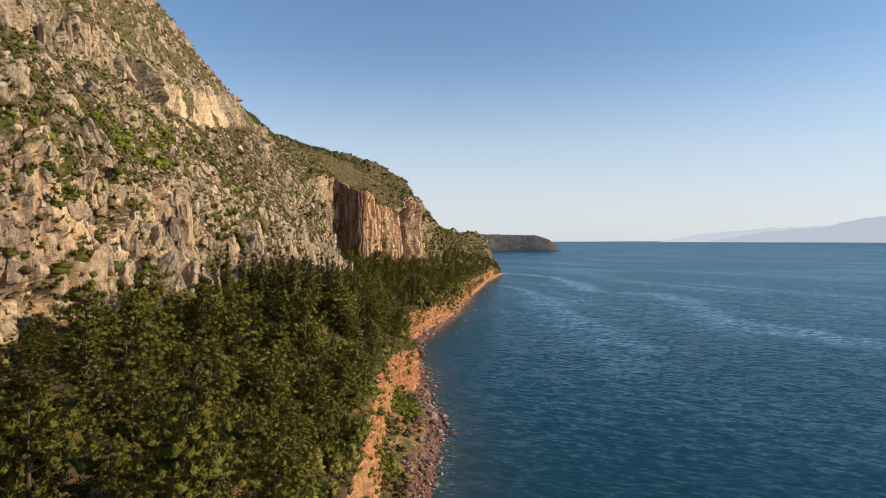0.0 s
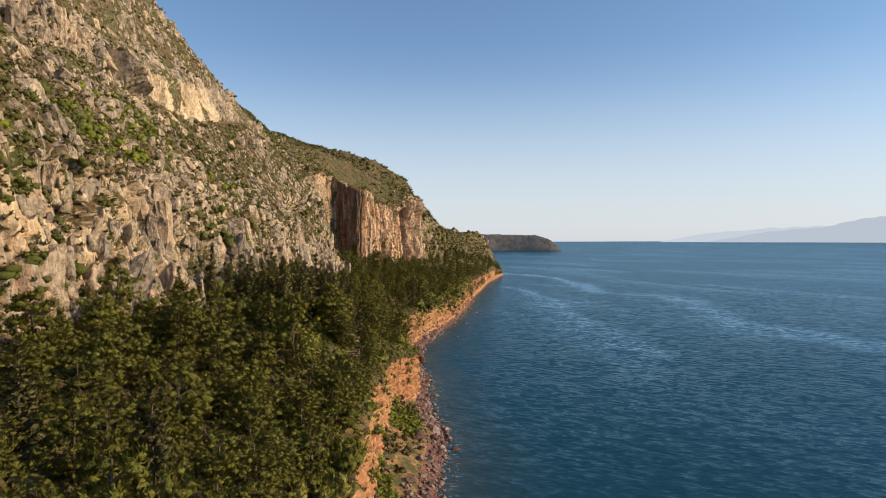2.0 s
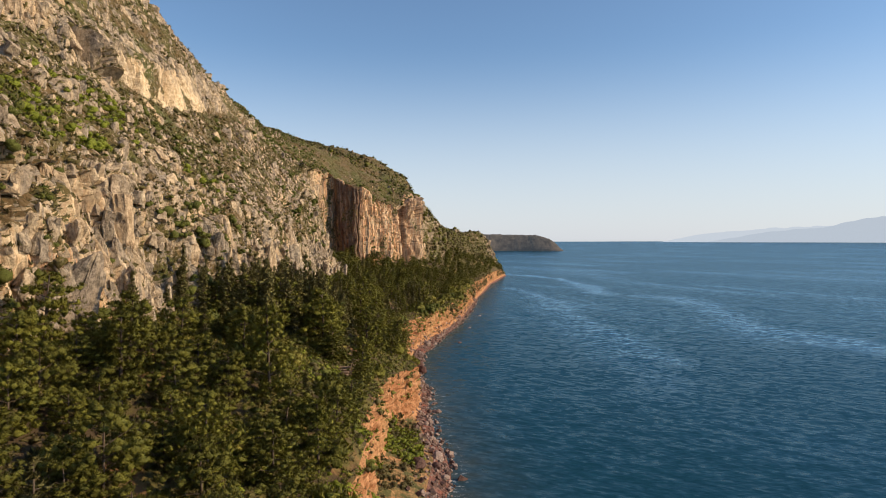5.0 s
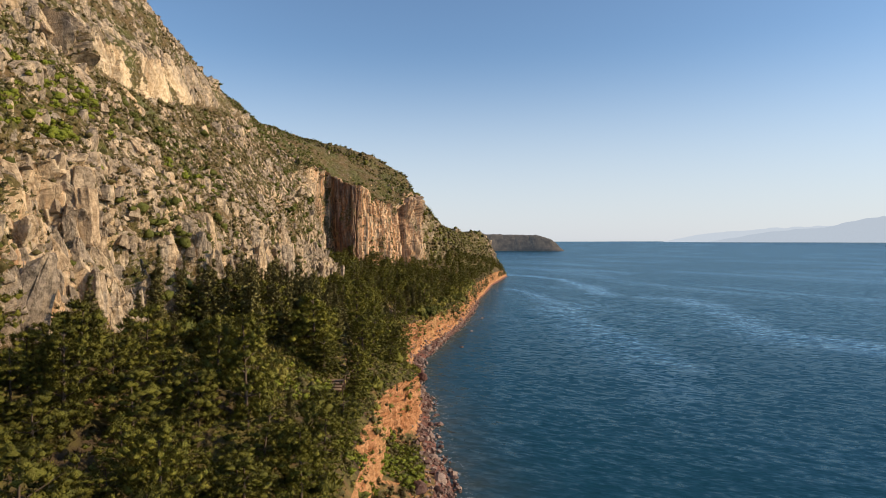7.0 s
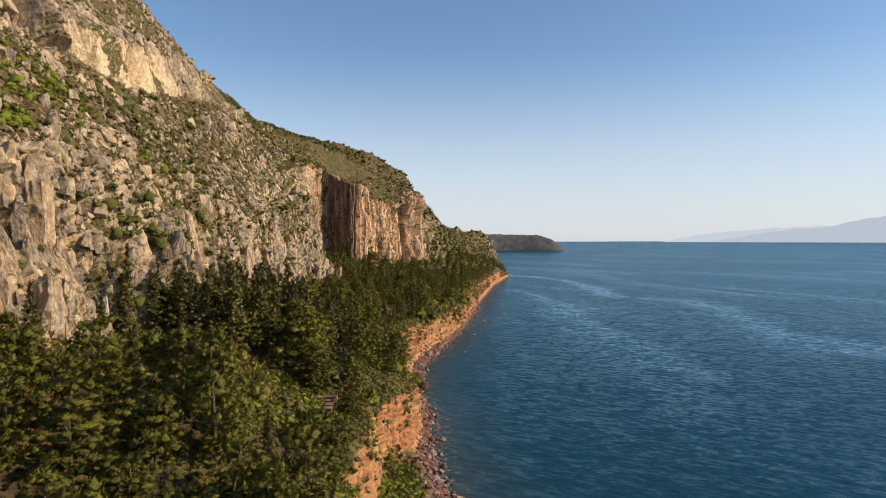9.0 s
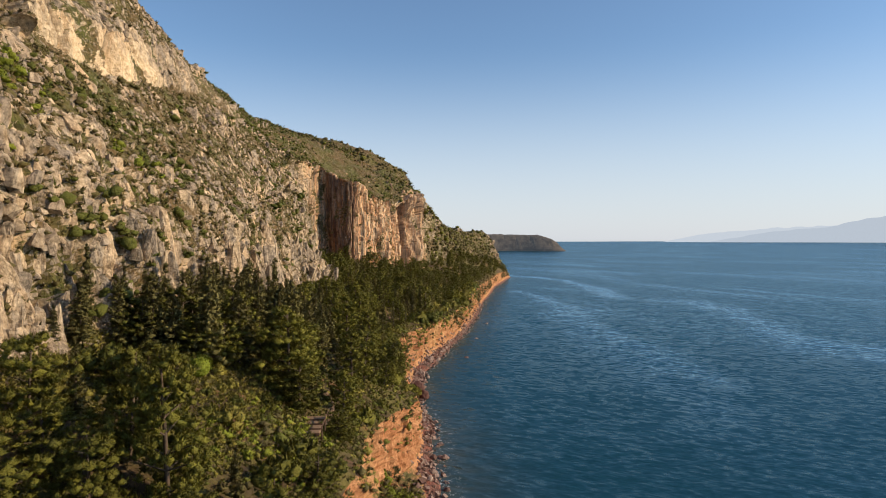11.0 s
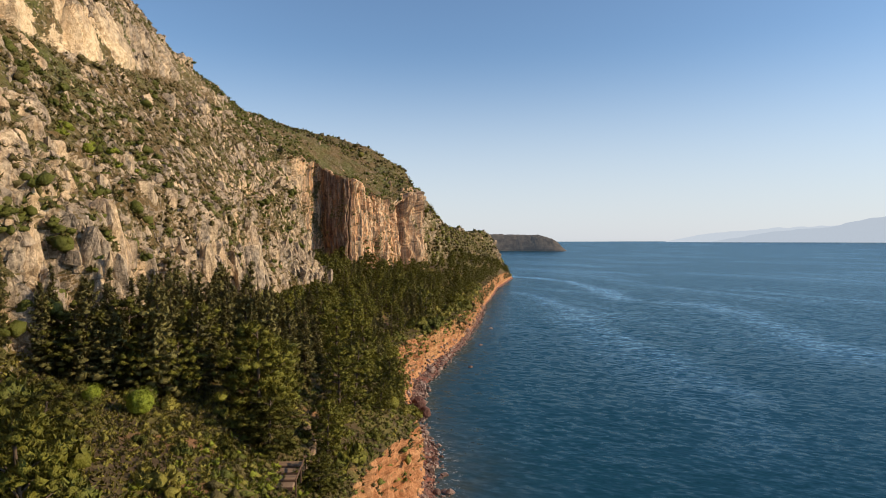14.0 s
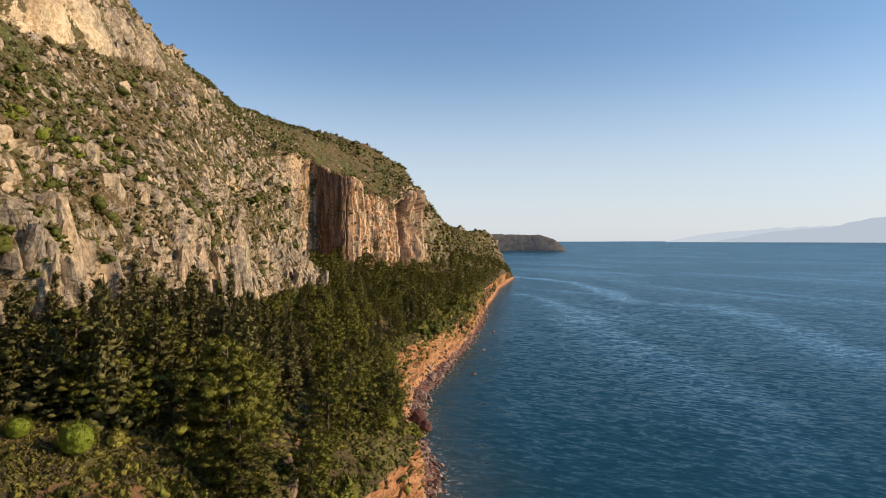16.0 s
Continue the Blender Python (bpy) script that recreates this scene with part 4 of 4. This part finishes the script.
# the trees that stand out: x, y, crown scale, stretch
STAND = (("bushy", -15.6, 134, 1.15, 0.92), ("bushy", -13.5, 129, 0.7, 0.8), ("pine", -8, 154, 1.0, 1.0), ("tall", -13, 196, 1.0, 1.05), ("bushy", -8.8, 128.3, 0.5, 0.75),
         ("pine", -5.5, 190, 0.75, 0.9), ("pine", -22, 83, 0.85, 1.05), ("pine", -14, 92, 0.8, 0.9), ("pine", -8.6, 110, 0.7, 0.9), ("bushy", -23.5, 110, 0.64, 0.85),
         ("pine", -19, 84, 0.7, 1.0), ("pine", -28, 46, 0.85, 1.0), ("pine", -33.5, 49, 0.8, 1.0), ("pine", -23.5, 50, 0.7, 0.9), ("pine", -25, 57, 0.72, 1.0), ("pine", -30, 53, 0.85, 1.0), ("pine", -18, 66, 0.75, 1.0), ("pine", -23, 67, 0.75, 1.0),
         ("pine", -13, 83, 0.95, 0.8), ("pine", -9, 97, 0.8, 0.9), ("bushy", -27, 112.5, 0.55, 0.85), ("bushy", -33, 56, 0.7, 0.9), ("bushy", -36.5, 62, 0.7, 0.9), ("pine", -31, 63, 0.7, 1.0), ("dark", -26, 104, 0.5, 1.0), ("bush", -23.2, 110.8, 1.9, 1.15), ("bush", -26.2, 113, 1.5, 1.1), ("bush", -20.6, 106.5, 1.4, 1.1), ("bush", -29.5, 116, 1.3, 1.0), ("globe", -23.8, 125.6, 0.78, 1.0), ("globe", -28.2, 126.2, 0.72, 0.9))
taken = []
for kind, x, y, s, t in STAND:
    plant(kind, x, y, s, t)
    taken.append((x, y, 2.6 * s if kind != "globe" else 3))
spots = np.array(taken)


def free(x, y, gap):
    return np.all((spots[:, 0] - x) ** 2 + (spots[:, 1] - y) ** 2 > (gap * 0.5 + spots[:, 2]) ** 2)


def sow(kinds, tries, y0, y1, q0, q1, gap, s0, s1, clear=True, near_path=1.7):
    """Sow a wood between two lines across the terrace: q is 0 at the bluff's edge and 1 at the cliff's foot."""
    global spots
    for _ in range(tries):
        y, q = rng.uniform(y0, y1), rng.uniform(q0, q1)
        xb, xc = BLUFF(y)[0] - 0.8, BASE(y)[0] + 0.5
        x = xb + (xc - xb) * q
        kind = kinds[int(rng.integers(len(kinds)))]
        if kind != "bush" and (102 < y < 130 and -36 < x < -6.5 or clear and 110 < y < 142 and -34 < x < -16.5):
            continue
        if kind != "bush" and abs(x + 11) < 3.2 and 190 < y < 216:
            continue
        if (124 < y < 131 or 140 < y < 146) and -2.0 < x - path_x(y) < 3.2 and kind != "bush":
            continue
        if 110 < y < 380 and abs(x - path_x(y)) < near_path or not free(x, y, gap):
            continue
        s = rng.uniform(s0, s1)
        plant(kind, x, y, s, rng.uniform(0.85, 1.2))
        spots = np.vstack([spots, (x, y, gap * 0.5)])


sow(("pine", "pine", "pine", "pine", "tall", "dark"), 1400, 24, 112, 0.18, 0.94, 4.1, 0.66, 1.05)
sow(("bush", "pine"), 120, 40, 118, 0.84, 1.0, 3.0, 0.4, 0.55)
sow(("dark", "dark", "dark", "dark", "slim"), 1300, 139, 168, 0.38, 1.0, 2.0, 0.8, 1.1)
sow(("dark", "dark", "dark", "pine"), 500, 131, 142, 0.55, 1.06, 2.0, 0.8, 1.1, False)
sow(("dark",), 200, 120, 132, 0.90, 1.08, 2.2, 0.75, 1.0, False)
sow(("dark", "tall", "pine", "slim"), 900, 165, 290, 0.36, 0.76, 2.3, 0.6, 0.85)
sow(("bush",), 200, 165, 290, 0.74, 1.0, 2.2, 0.7, 1.4)
sow(("pine", "pine", "pine", "tall"), 900, 40, 175, 0.08, 0.74, 4.7, 0.6, 0.9)
sow(("dark", "slim", "dark", "pine", "tall"), 700, 165, 262, 0.08, 0.68, 4.2, 0.6, 0.95, True, 2.2)
sow(("far_dark", "far_dark", "far"), 900, 255, 300, 0.10, 1.0, 3.6, 0.8, 1.15, True, 2.4)
sow(("far", "far_dark", "far", "far"), 1500, 296, 400, 0.10, 1.0, 4.2, 0.55, 0.95, True, 2.4)
sow(("far",), 900, 400, 680, 0.05, 1.0, 6.0, 0.5, 0.85, False, 0)
sow(("bush", "bush", "bush", "pine"), 220, 24, 118, 0.10, 0.95, 2.6, 0.5, 0.8)
sow(("bush",), 380, 56, 250, 0.0, 0.16, 1.3, 0.4, 0.95)
sow(("bush",), 150, 104, 142, 0.2, 1.0, 1.6, 0.25, 0.5, False)
sow(("bush",), 120, 250, 420, 0.0, 0.14, 2.0, 0.8, 1.4)


def build_far_wood(name, kind, material, label):
    """The wood towards the point, where nobody could count the trees."""
    store, trees = {}, [(ob, m) for ob, m in FAR_WOOD if ob in KINDS[kind]]
    for ob, _ in trees:
        if ob not in store:
            me = next(c for c in ob.children if c.name.startswith("crown")).data
            p, f, n = np.zeros(len(me.vertices) * 3), np.zeros(len(me.polygons) * 3, np.int32), np.zeros(len(me.loops) * 3)
            me.vertices.foreach_get("co", p)
            me.loops.foreach_get("vertex_index", f)
            me.corner_normals.foreach_get("vector", n)
            p, q = p.reshape(-1, 3), np.zeros((len(p) // 3, 3))
            q[f] = n.reshape(-1, 3)
            store[ob] = (p, f.reshape(-1, 3), q)
    v, f, n, o = [], [], [], 0
    for ob, m in trees:
        p, t, q = store[ob]
        a = np.array(m)
        v.append(p @ a[:3, :3].T + a[:3, 3])
        f.append(t + o)
        n.append(unit(q @ a[:3, :3].T))
        o += len(p)
    tagged(new(name, leaf_mesh(name, (np.vstack(v), np.vstack(f), np.vstack(n)), material)), label, "wood", kind="stuff")


build_far_wood("far_wood", "far", PINE, "dense green pine wood towards the point")
build_far_wood("far_cypresses", "far_dark", DARK, "dark cypresses in the wood towards the point")


# ---- scrub on the slopes, herbs at the bluff: nobody could count them ----
def scatter(name, pts, radii, per, size, material, label, category, lobes=2, level=1):
    """Low plants, each of a few lobes."""
    r = np.repeat(radii, lobes)
    off = unit(rng.normal(size=(len(r), 3))) * (0.55 * r[:, None]) * (1, 1, 0.45)
    c = leaf_cloud(rng, np.repeat(pts, lobes, 0) + off, r * rng.uniform(0.5, 0.85, len(r)), per, size, 0.75, None, level)
    return tagged(new(name, leaf_mesh(name, c, material)), label, category, kind="stuff")


def pick(c0, c1, count, y0, y1, up0, dens=0.05, thr=-0.05, seed=70, ok=None):
    p, n = on_land(c0, c1)
    m = (p[:, 1] > y0) & (p[:, 1] < y1) & (n[:, 2] > up0) & (fbm(p * dens, 3, seed) > thr)
    if ok is not None:
        m &= ok(p)
    k = np.flatnonzero(m)
    # rows stand closer where the land is finely cut: even it out
    gap = np.gradient(ROWS)[k % NR]
    k = rng.choice(k, min(count, len(k)), replace=False, p=gap / gap.sum())
    col, row = c0 + k // NR, np.minimum(k % NR, NR - 2)
    col = np.minimum(col, NC - 2)
    a, b = rng.random((len(k), 1)), rng.random((len(k), 1))
    return (grid[col, row] * (1 - a) + grid[col + 1, row] * a) * (1 - b) + (grid[col, row + 1] * (1 - a) + grid[col + 1, row + 1] * a) * b


def radii_of(n, mean, top):
    return np.clip(rng.lognormal(math.log(mean), 0.45, n), mean * 0.4, top)


a = np.vstack([pick(cut[5] + 8, cut[7], 10000, 56, 380, 0.02, 0.05, -0.4), pick(cut[7], cut[8], 700, 56, 158, 0.02, 0.05, -0.4), pick(cut[8], NC - 30, 3000, 56, 380, 0.02, 0.05, -0.4)])
scatter("hill_scrub", a, radii_of(len(a), 0.5, 1.5), 4, 0.24, SCRUB, "olive-brown scrub on the rocky hillside", "scrub", 2, 0)
a = pick(cut[6], NC - 14, 3000, 310, 430, 0.0, 0.05, -0.3, 72)
scatter("brow_bushes", a, radii_of(len(a), 0.9, 2.2), 8, 0.3, HERB, "green bushes above the far cliff", "scrub", 1, 0)
a = pick(cut[5] + 10, cut[7], 850, 60, 380, 0.3, 0.04, 0.04, 75)
scatter("green_scrub", a, radii_of(len(a), 0.75, 2.0), 7, 0.22, HERB, "fresh green shrubs on the rocky hillside", "scrub", 5)
a = pick(cut[5] + 4, cut[6] - 4, 170, 58, 150, -0.4, 0.08, -0.1, 73)
scatter("cliff_bushes", a, radii_of(len(a), 0.85, 1.7), 16, 0.17, HERB, "green bushes on the ledges of the near cliff", "scrub", 4)
a = pick(cut[6] + 4, cut[6] + 60, 260, 60, 175, 0.2, 0.05, 0.08, 76)
scatter("slope_spurge", a, radii_of(len(a), 0.8, 1.9), 9, 0.20, BRIGHT, "bright green spurge bushes on the slope", "scrub", 5)
a = pick(cut[5], NC - 14, 4600, 410, 690, 0.0, 0.05, -0.5)
scatter("far_scrub", a, radii_of(len(a), 1.5, 2.8), 5, 0.45, SCRUB, "dense dark scrub on the far slope", "scrub", 1)
a = pick(cut[5], NC - 14, 2600, 410, 690, 0.0, 0.05, -0.4, 71)
scatter("far_bushes", a, radii_of(len(a), 1.3, 2.8), 7, 0.42, PINE, "dark green bushes on the far slope", "scrub", 1)
a = pick(cut[2] + 2, cut[3] + 12, 420, 96, 145, 0.0, 0.11, 0.0, 77, lambda p: (p[:, 2] < 6.5) & (p[:, 2] > 1.2))
b = pick(cut[2] + 2, cut[3] + 6, 380, 90, 150, 0.0, 0.12, -0.2, 85, lambda p: (p[:, 2] < 5.0) & (p[:, 2] > 1.2))
scatter("talus_scrub", b, radii_of(len(b), 0.5, 1.0), 14, 0.16, SCRUB, "dry olive scrub at the foot of the bluff", "scrub")
scatter("bluff_herbs", a, radii_of(len(a), 0.6, 1.2), 14, 0.16, BRIGHT, "bright green spurge in a gully of the bluff", "herbs")
for tag, k, mat, words, seed in (("edge_scrub", 2600, SCRUB, "dry grass and low scrub along the bluff", 78), ("edge_herbs", 2600, HERB, "green herbs and low bushes along the bluff", 93), ("edge_meadow", 1500, MEADOW, "yellow-green spurge along the bluff", 94)):
    a = pick(cut[3] + 10, cut[4] + 17, k, 56, 430, 0.45, 0.09, -0.2, seed)
    scatter(tag, a, radii_of(len(a), 0.62, 1.4), 12, 0.15, mat, words, "scrub", 1, 0)
a = pick(cut[4] - 2, cut[4] + 18, 900, 58, 128, 0.2, 0.08, -0.1, 96)
scatter("edge_spurge", a, radii_of(len(a), 0.55, 1.1), 9, 0.17, BRIGHT, "bright green spurge at the bluff's edge", "scrub", 1, 0)
a = pick(cut[3] + 22, cut[4] + 22, 900, 235, 440, 0.2, 0.09, -0.25, 95)
scatter("far_edge_bushes", a, radii_of(len(a), 0.85, 1.6), 8, 0.26, MEADOW, "olive-green bushes along the far bluff", "scrub", 2, 0)
a = pick(cut[4], cut[5] + 4, 5600, 44, 260, 0.0, 0.07, -0.25, 79)
scatter("undergrowth", a, radii_of(len(a), 0.46, 1.1), 6, 0.17, SCRUB, "low olive undergrowth between the trees", "scrub", 1, 0)
a = pick(cut[4], cut[5] - 20, 1900, 50, 200, 0.0, 0.06, 0.04, 81)
scatter("fresh_herbs", a, radii_of(len(a), 0.36, 0.8), 6, 0.15, HERB, "fresh green herbs on the terrace", "herbs", 1, 0)


for tag, k, mat, words, seed in (("clearing_scrub", 1300, SCRUB, "dry olive scrub of the clearing", 84), ("clearing_herbs", 6000, MEADOW, "fresh yellow-green herbs of the clearing", 86)):
    a = pick(cut[4] + 6, cut[5] + 4, k, 102, 143, 0.0, 0.07, -0.9, seed, lambda p: p[:, 0] < -14)
    scatter(tag, a, radii_of(len(a), 0.34, 0.8), 9, 0.16, mat, words, "scrub", 1, 0)
a = pick(cut[3] + 6, cut[4] + 16, 2400, 300, 690, 0.0, 0.03, -0.22, 83)
scatter("far_bluff_scrub", a, radii_of(len(a), 0.9, 1.8), 5, 0.38, SCRUB, "olive scrub hanging over the far bluff", "scrub", 1, 0)


for tag, k, mat, words, seed in (("bluff_scrub", 520, HERB, "green bushes hanging over the bluff's edge", 91), ("bluff_tufts", 300, SCRUB, "dry tufts clinging to the bluff", 92)):
    a = pick(cut[3] + 22, cut[4] + 3, k, 60, 420, -1.0, 0.05, 0.06, seed)
    scatter(tag, a, radii_of(len(a), 0.5, 1.1), 8, 0.19, mat, words, "scrub", 2, 0)


# ---- the path ----
def build_path():
    ys = np.arange(129, 372, 1.0)
    v = []
    level = np.array([ground_z(float(path_x(y)), y) for y in ys])
    level = np.convolve(np.pad(level, 5, "edge"), np.ones(11) / 11, "valid")
    for y, z in zip(ys, level):
        cx = float(path_x(y))
        for k, d in enumerate((-0.8, -0.62, 0.62, 0.8)):
            v.append((cx + d, y, z + (-0.05 if k in (0, 3) else 0.16)))
    n = len(ys)
    idx = np.arange(n * 4).reshape(n, 4)
    f = np.stack([idx[:-1, :-1], idx[:-1, 1:], idx[1:, 1:], idx[1:, :-1]], -1).reshape(-1, 4)
    tagged(new("path", mesh_of("path", v, f, PATH_EARTH)), "pale trodden footpath along the terrace", "path", kind="structure")


build_path()


# ---- timber steps with a handrail on the path, a curved stone seat farther on ----
def box_mesh(name, size, material, worn=0.03):
    bm = bmesh.new()
    bmesh.ops.create_cube(bm, size=1)
    for v in bm.verts:
        v.co = Vector((v.co.x * size[0], v.co.y * size[1], v.co.z * size[2]))
    bmesh.ops.bevel(bm, geom=bm.edges, offset=worn, segments=1, affect="EDGES")
    me = bpy.data.meshes.new(name)
    bm.to_mesh(me)
    bm.free()
    me.materials.append(material)
    return me


def old_timber():
    k = Mat("old_timber", 0.85)
    g = k.noise(4.0, 5, 0.7, k.place(0.15, 1, 1))
    return k.done(k.mix(g, (0.06, 0.035, 0.022), (0.20, 0.115, 0.07)), k.bump(g, 0.5, 0.05))


TIMBER = old_timber()


def build_steps(x, y):
    z = ground_z(x, y)
    ob = thing("timber_steps", "earth path steps held by dark timber risers", "steps")
    ob.location = (x, y, z)
    riser, tread = box_mesh("riser", (3.1, 0.16, 0.34), TIMBER), box_mesh("tread", (3.0, 1.2, 0.30), PATH_EARTH, 0.06)
    for i in range(4):
        part("riser", riser, ob, "dark weathered timber").location = (0, 1.4 * i - 2.1, 0.12 * i + 0.25)
        part("tread", tread, ob, "trodden earth").location = (0, 1.4 * i - 1.42, 0.12 * i + 0.24)
    rail = thing("handrail", "dark wooden handrail beside the path steps", "railing")
    rail.location = (x + 1.85, y, z)
    post, bar = box_mesh("post", (0.12, 0.12, 1.5), TIMBER, 0.015), box_mesh("rail", (0.10, 5.2, 0.12), TIMBER, 0.015)
    for i in range(3):
        part("post", post, rail).location = (0, 2.4 * i - 2.4, 0.5 + 0.2 * i)
    top = part("rail", bar, rail)
    top.location, top.rotation_euler = (0, 0, 1.35), (math.atan(0.2 / 2.4), 0, 0)


build_steps(-11.9, 126.0)


def build_seat(x, y):
    z = ground_z(x, y)
    ob = thing("stone_seat", "low curved seat of pale stones under the trees", "bench")
    ob.location = (x, y, z)
    block = box_mesh("stone", (0.72, 0.55, 0.62), STONE_PALE, 0.07)
    for i in range(9):
        a = radians(200 + 20 * i)
        st = part("stone", block, ob)
        st.location, st.rotation_euler = (2.2 * math.cos(a), 1.6 * math.sin(a), 0.26), (0, 0, a + 1.57)
    part("slab", box_mesh("slab", (1.3, 0.9, 0.16), STONE_PALE, 0.04), ob, "flat pale stone slab").location = (0, 0.4, 0.62)
    part("foot", box_mesh("foot", (0.5, 0.4, 0.66), STONE_PALE, 0.05), ob).location = (0, 0.4, 0.24)


STONE_PALE = boulder_stone("pale_stone", False, (0.42, 0.34, 0.27), (0.55, 0.46, 0.37))
build_seat(-11.0, 213.0)


# ---- boulders of the beach ----
def boulder_mesh(seed, detail=2):
    bm = bmesh.new()
    bmesh.ops.create_icosphere(bm, subdivisions=detail, radius=1)
    p = np.array([v.co for v in bm.verts])
    d = 1 + 0.5 * fbm(p * 1.1 + seed * 7, 3, seed) + 0.12 * blocks(p * 1.3 + seed * 3, seed)
    for v, k in zip(bm.verts, d):
        v.co *= k
    me = bpy.data.meshes.new("boulder")
    bm.to_mesh(me)
    bm.free()
    me.materials.append(STONE)
    return me


STONES = [boulder_mesh(s) for s in range(8)]
RED = boulder_mesh(11, 3)
RED.materials[0] = RED_ROCK
beach_p, _ = on_land(2, cut[3] + 6)


def beach_z(x, y):
    return float(beach_p[np.argmin((beach_p[:, 0] - x) ** 2 + (beach_p[:, 1] - y) ** 2), 2])


def boulder(x, y, s, squash, me, label="", z=None):
    ob = new("boulder", me)
    zz = beach_z(x, y) if z is None else z
    ob.matrix_basis = Matrix.LocRotScale((x, y, zz + s * squash * 0.25), Euler((rng.uniform(-0.3, 0.3), rng.uniform(-0.3, 0.3), rng.uniform(0, 6.28))), (s, s * rng.uniform(0.7, 1.1), s * squash))
    return tagged(ob, label or "reddish-brown weathered boulder on the shingle", "boulder", "boulders of the beach")


for _ in range(290):
    y = 80 + 330 * rng.random() ** 1.25
    x = float(shore(y)) + rng.normal(-0.7, 1.5)
    boulder(x, y, float(np.clip(rng.lognormal(-0.95, 0.5), 0.18, 1.3)), rng.uniform(0.55, 0.9), STONES[int(rng.integers(8))])
boulder(2.4, 206, 1.3, 1.0, RED, "large dark red rock at the water's edge", 0.5)
boulder(1.0, 210, 1.4, 1.2, RED, "large dark red rock at the water's edge", 1.2)
for x, y in ((17, 258), (24, 297), (33, 340)):
    boulder(x, y, 0.8, 0.6, STONES[2], "dark rock awash in the sea", -0.1)


def build_pebbles():
    v, f = [], []
    cube = np.array([(x, y, z) for x in (-1, 1) for y in (-1, 1) for z in (-1, 1)], float)
    quad = ((0, 1, 3, 2), (4, 6, 7, 5), (0, 4, 5, 1), (2, 3, 7, 6), (0, 2, 6, 4), (1, 5, 7, 3))
    for _ in range(2600):
        y = rng.uniform(60, 420)
        x = float(shore(y)) + rng.normal(-1.6, 1.8)
        s = float(np.clip(rng.lognormal(-1.5, 0.4), 0.1, 0.5))
        o = len(v)
        q = np.array(Euler(rng.uniform(0, 6, 3)).to_matrix())
        v += list((cube * rng.uniform(0.5, 1, 3) * s * rng.uniform(0.75, 1.15, (8, 3))) @ q.T + (x, y, beach_z(x, y) + 0.4 * s))
        f += [tuple(o + i for i in k) for k in quad]
    tagged(new("beach_stones", mesh_of("beach_stones", v, f, STONE_MIX)), "loose reddish and grey stones of the beach", "stones", kind="stuff")


build_pebbles()
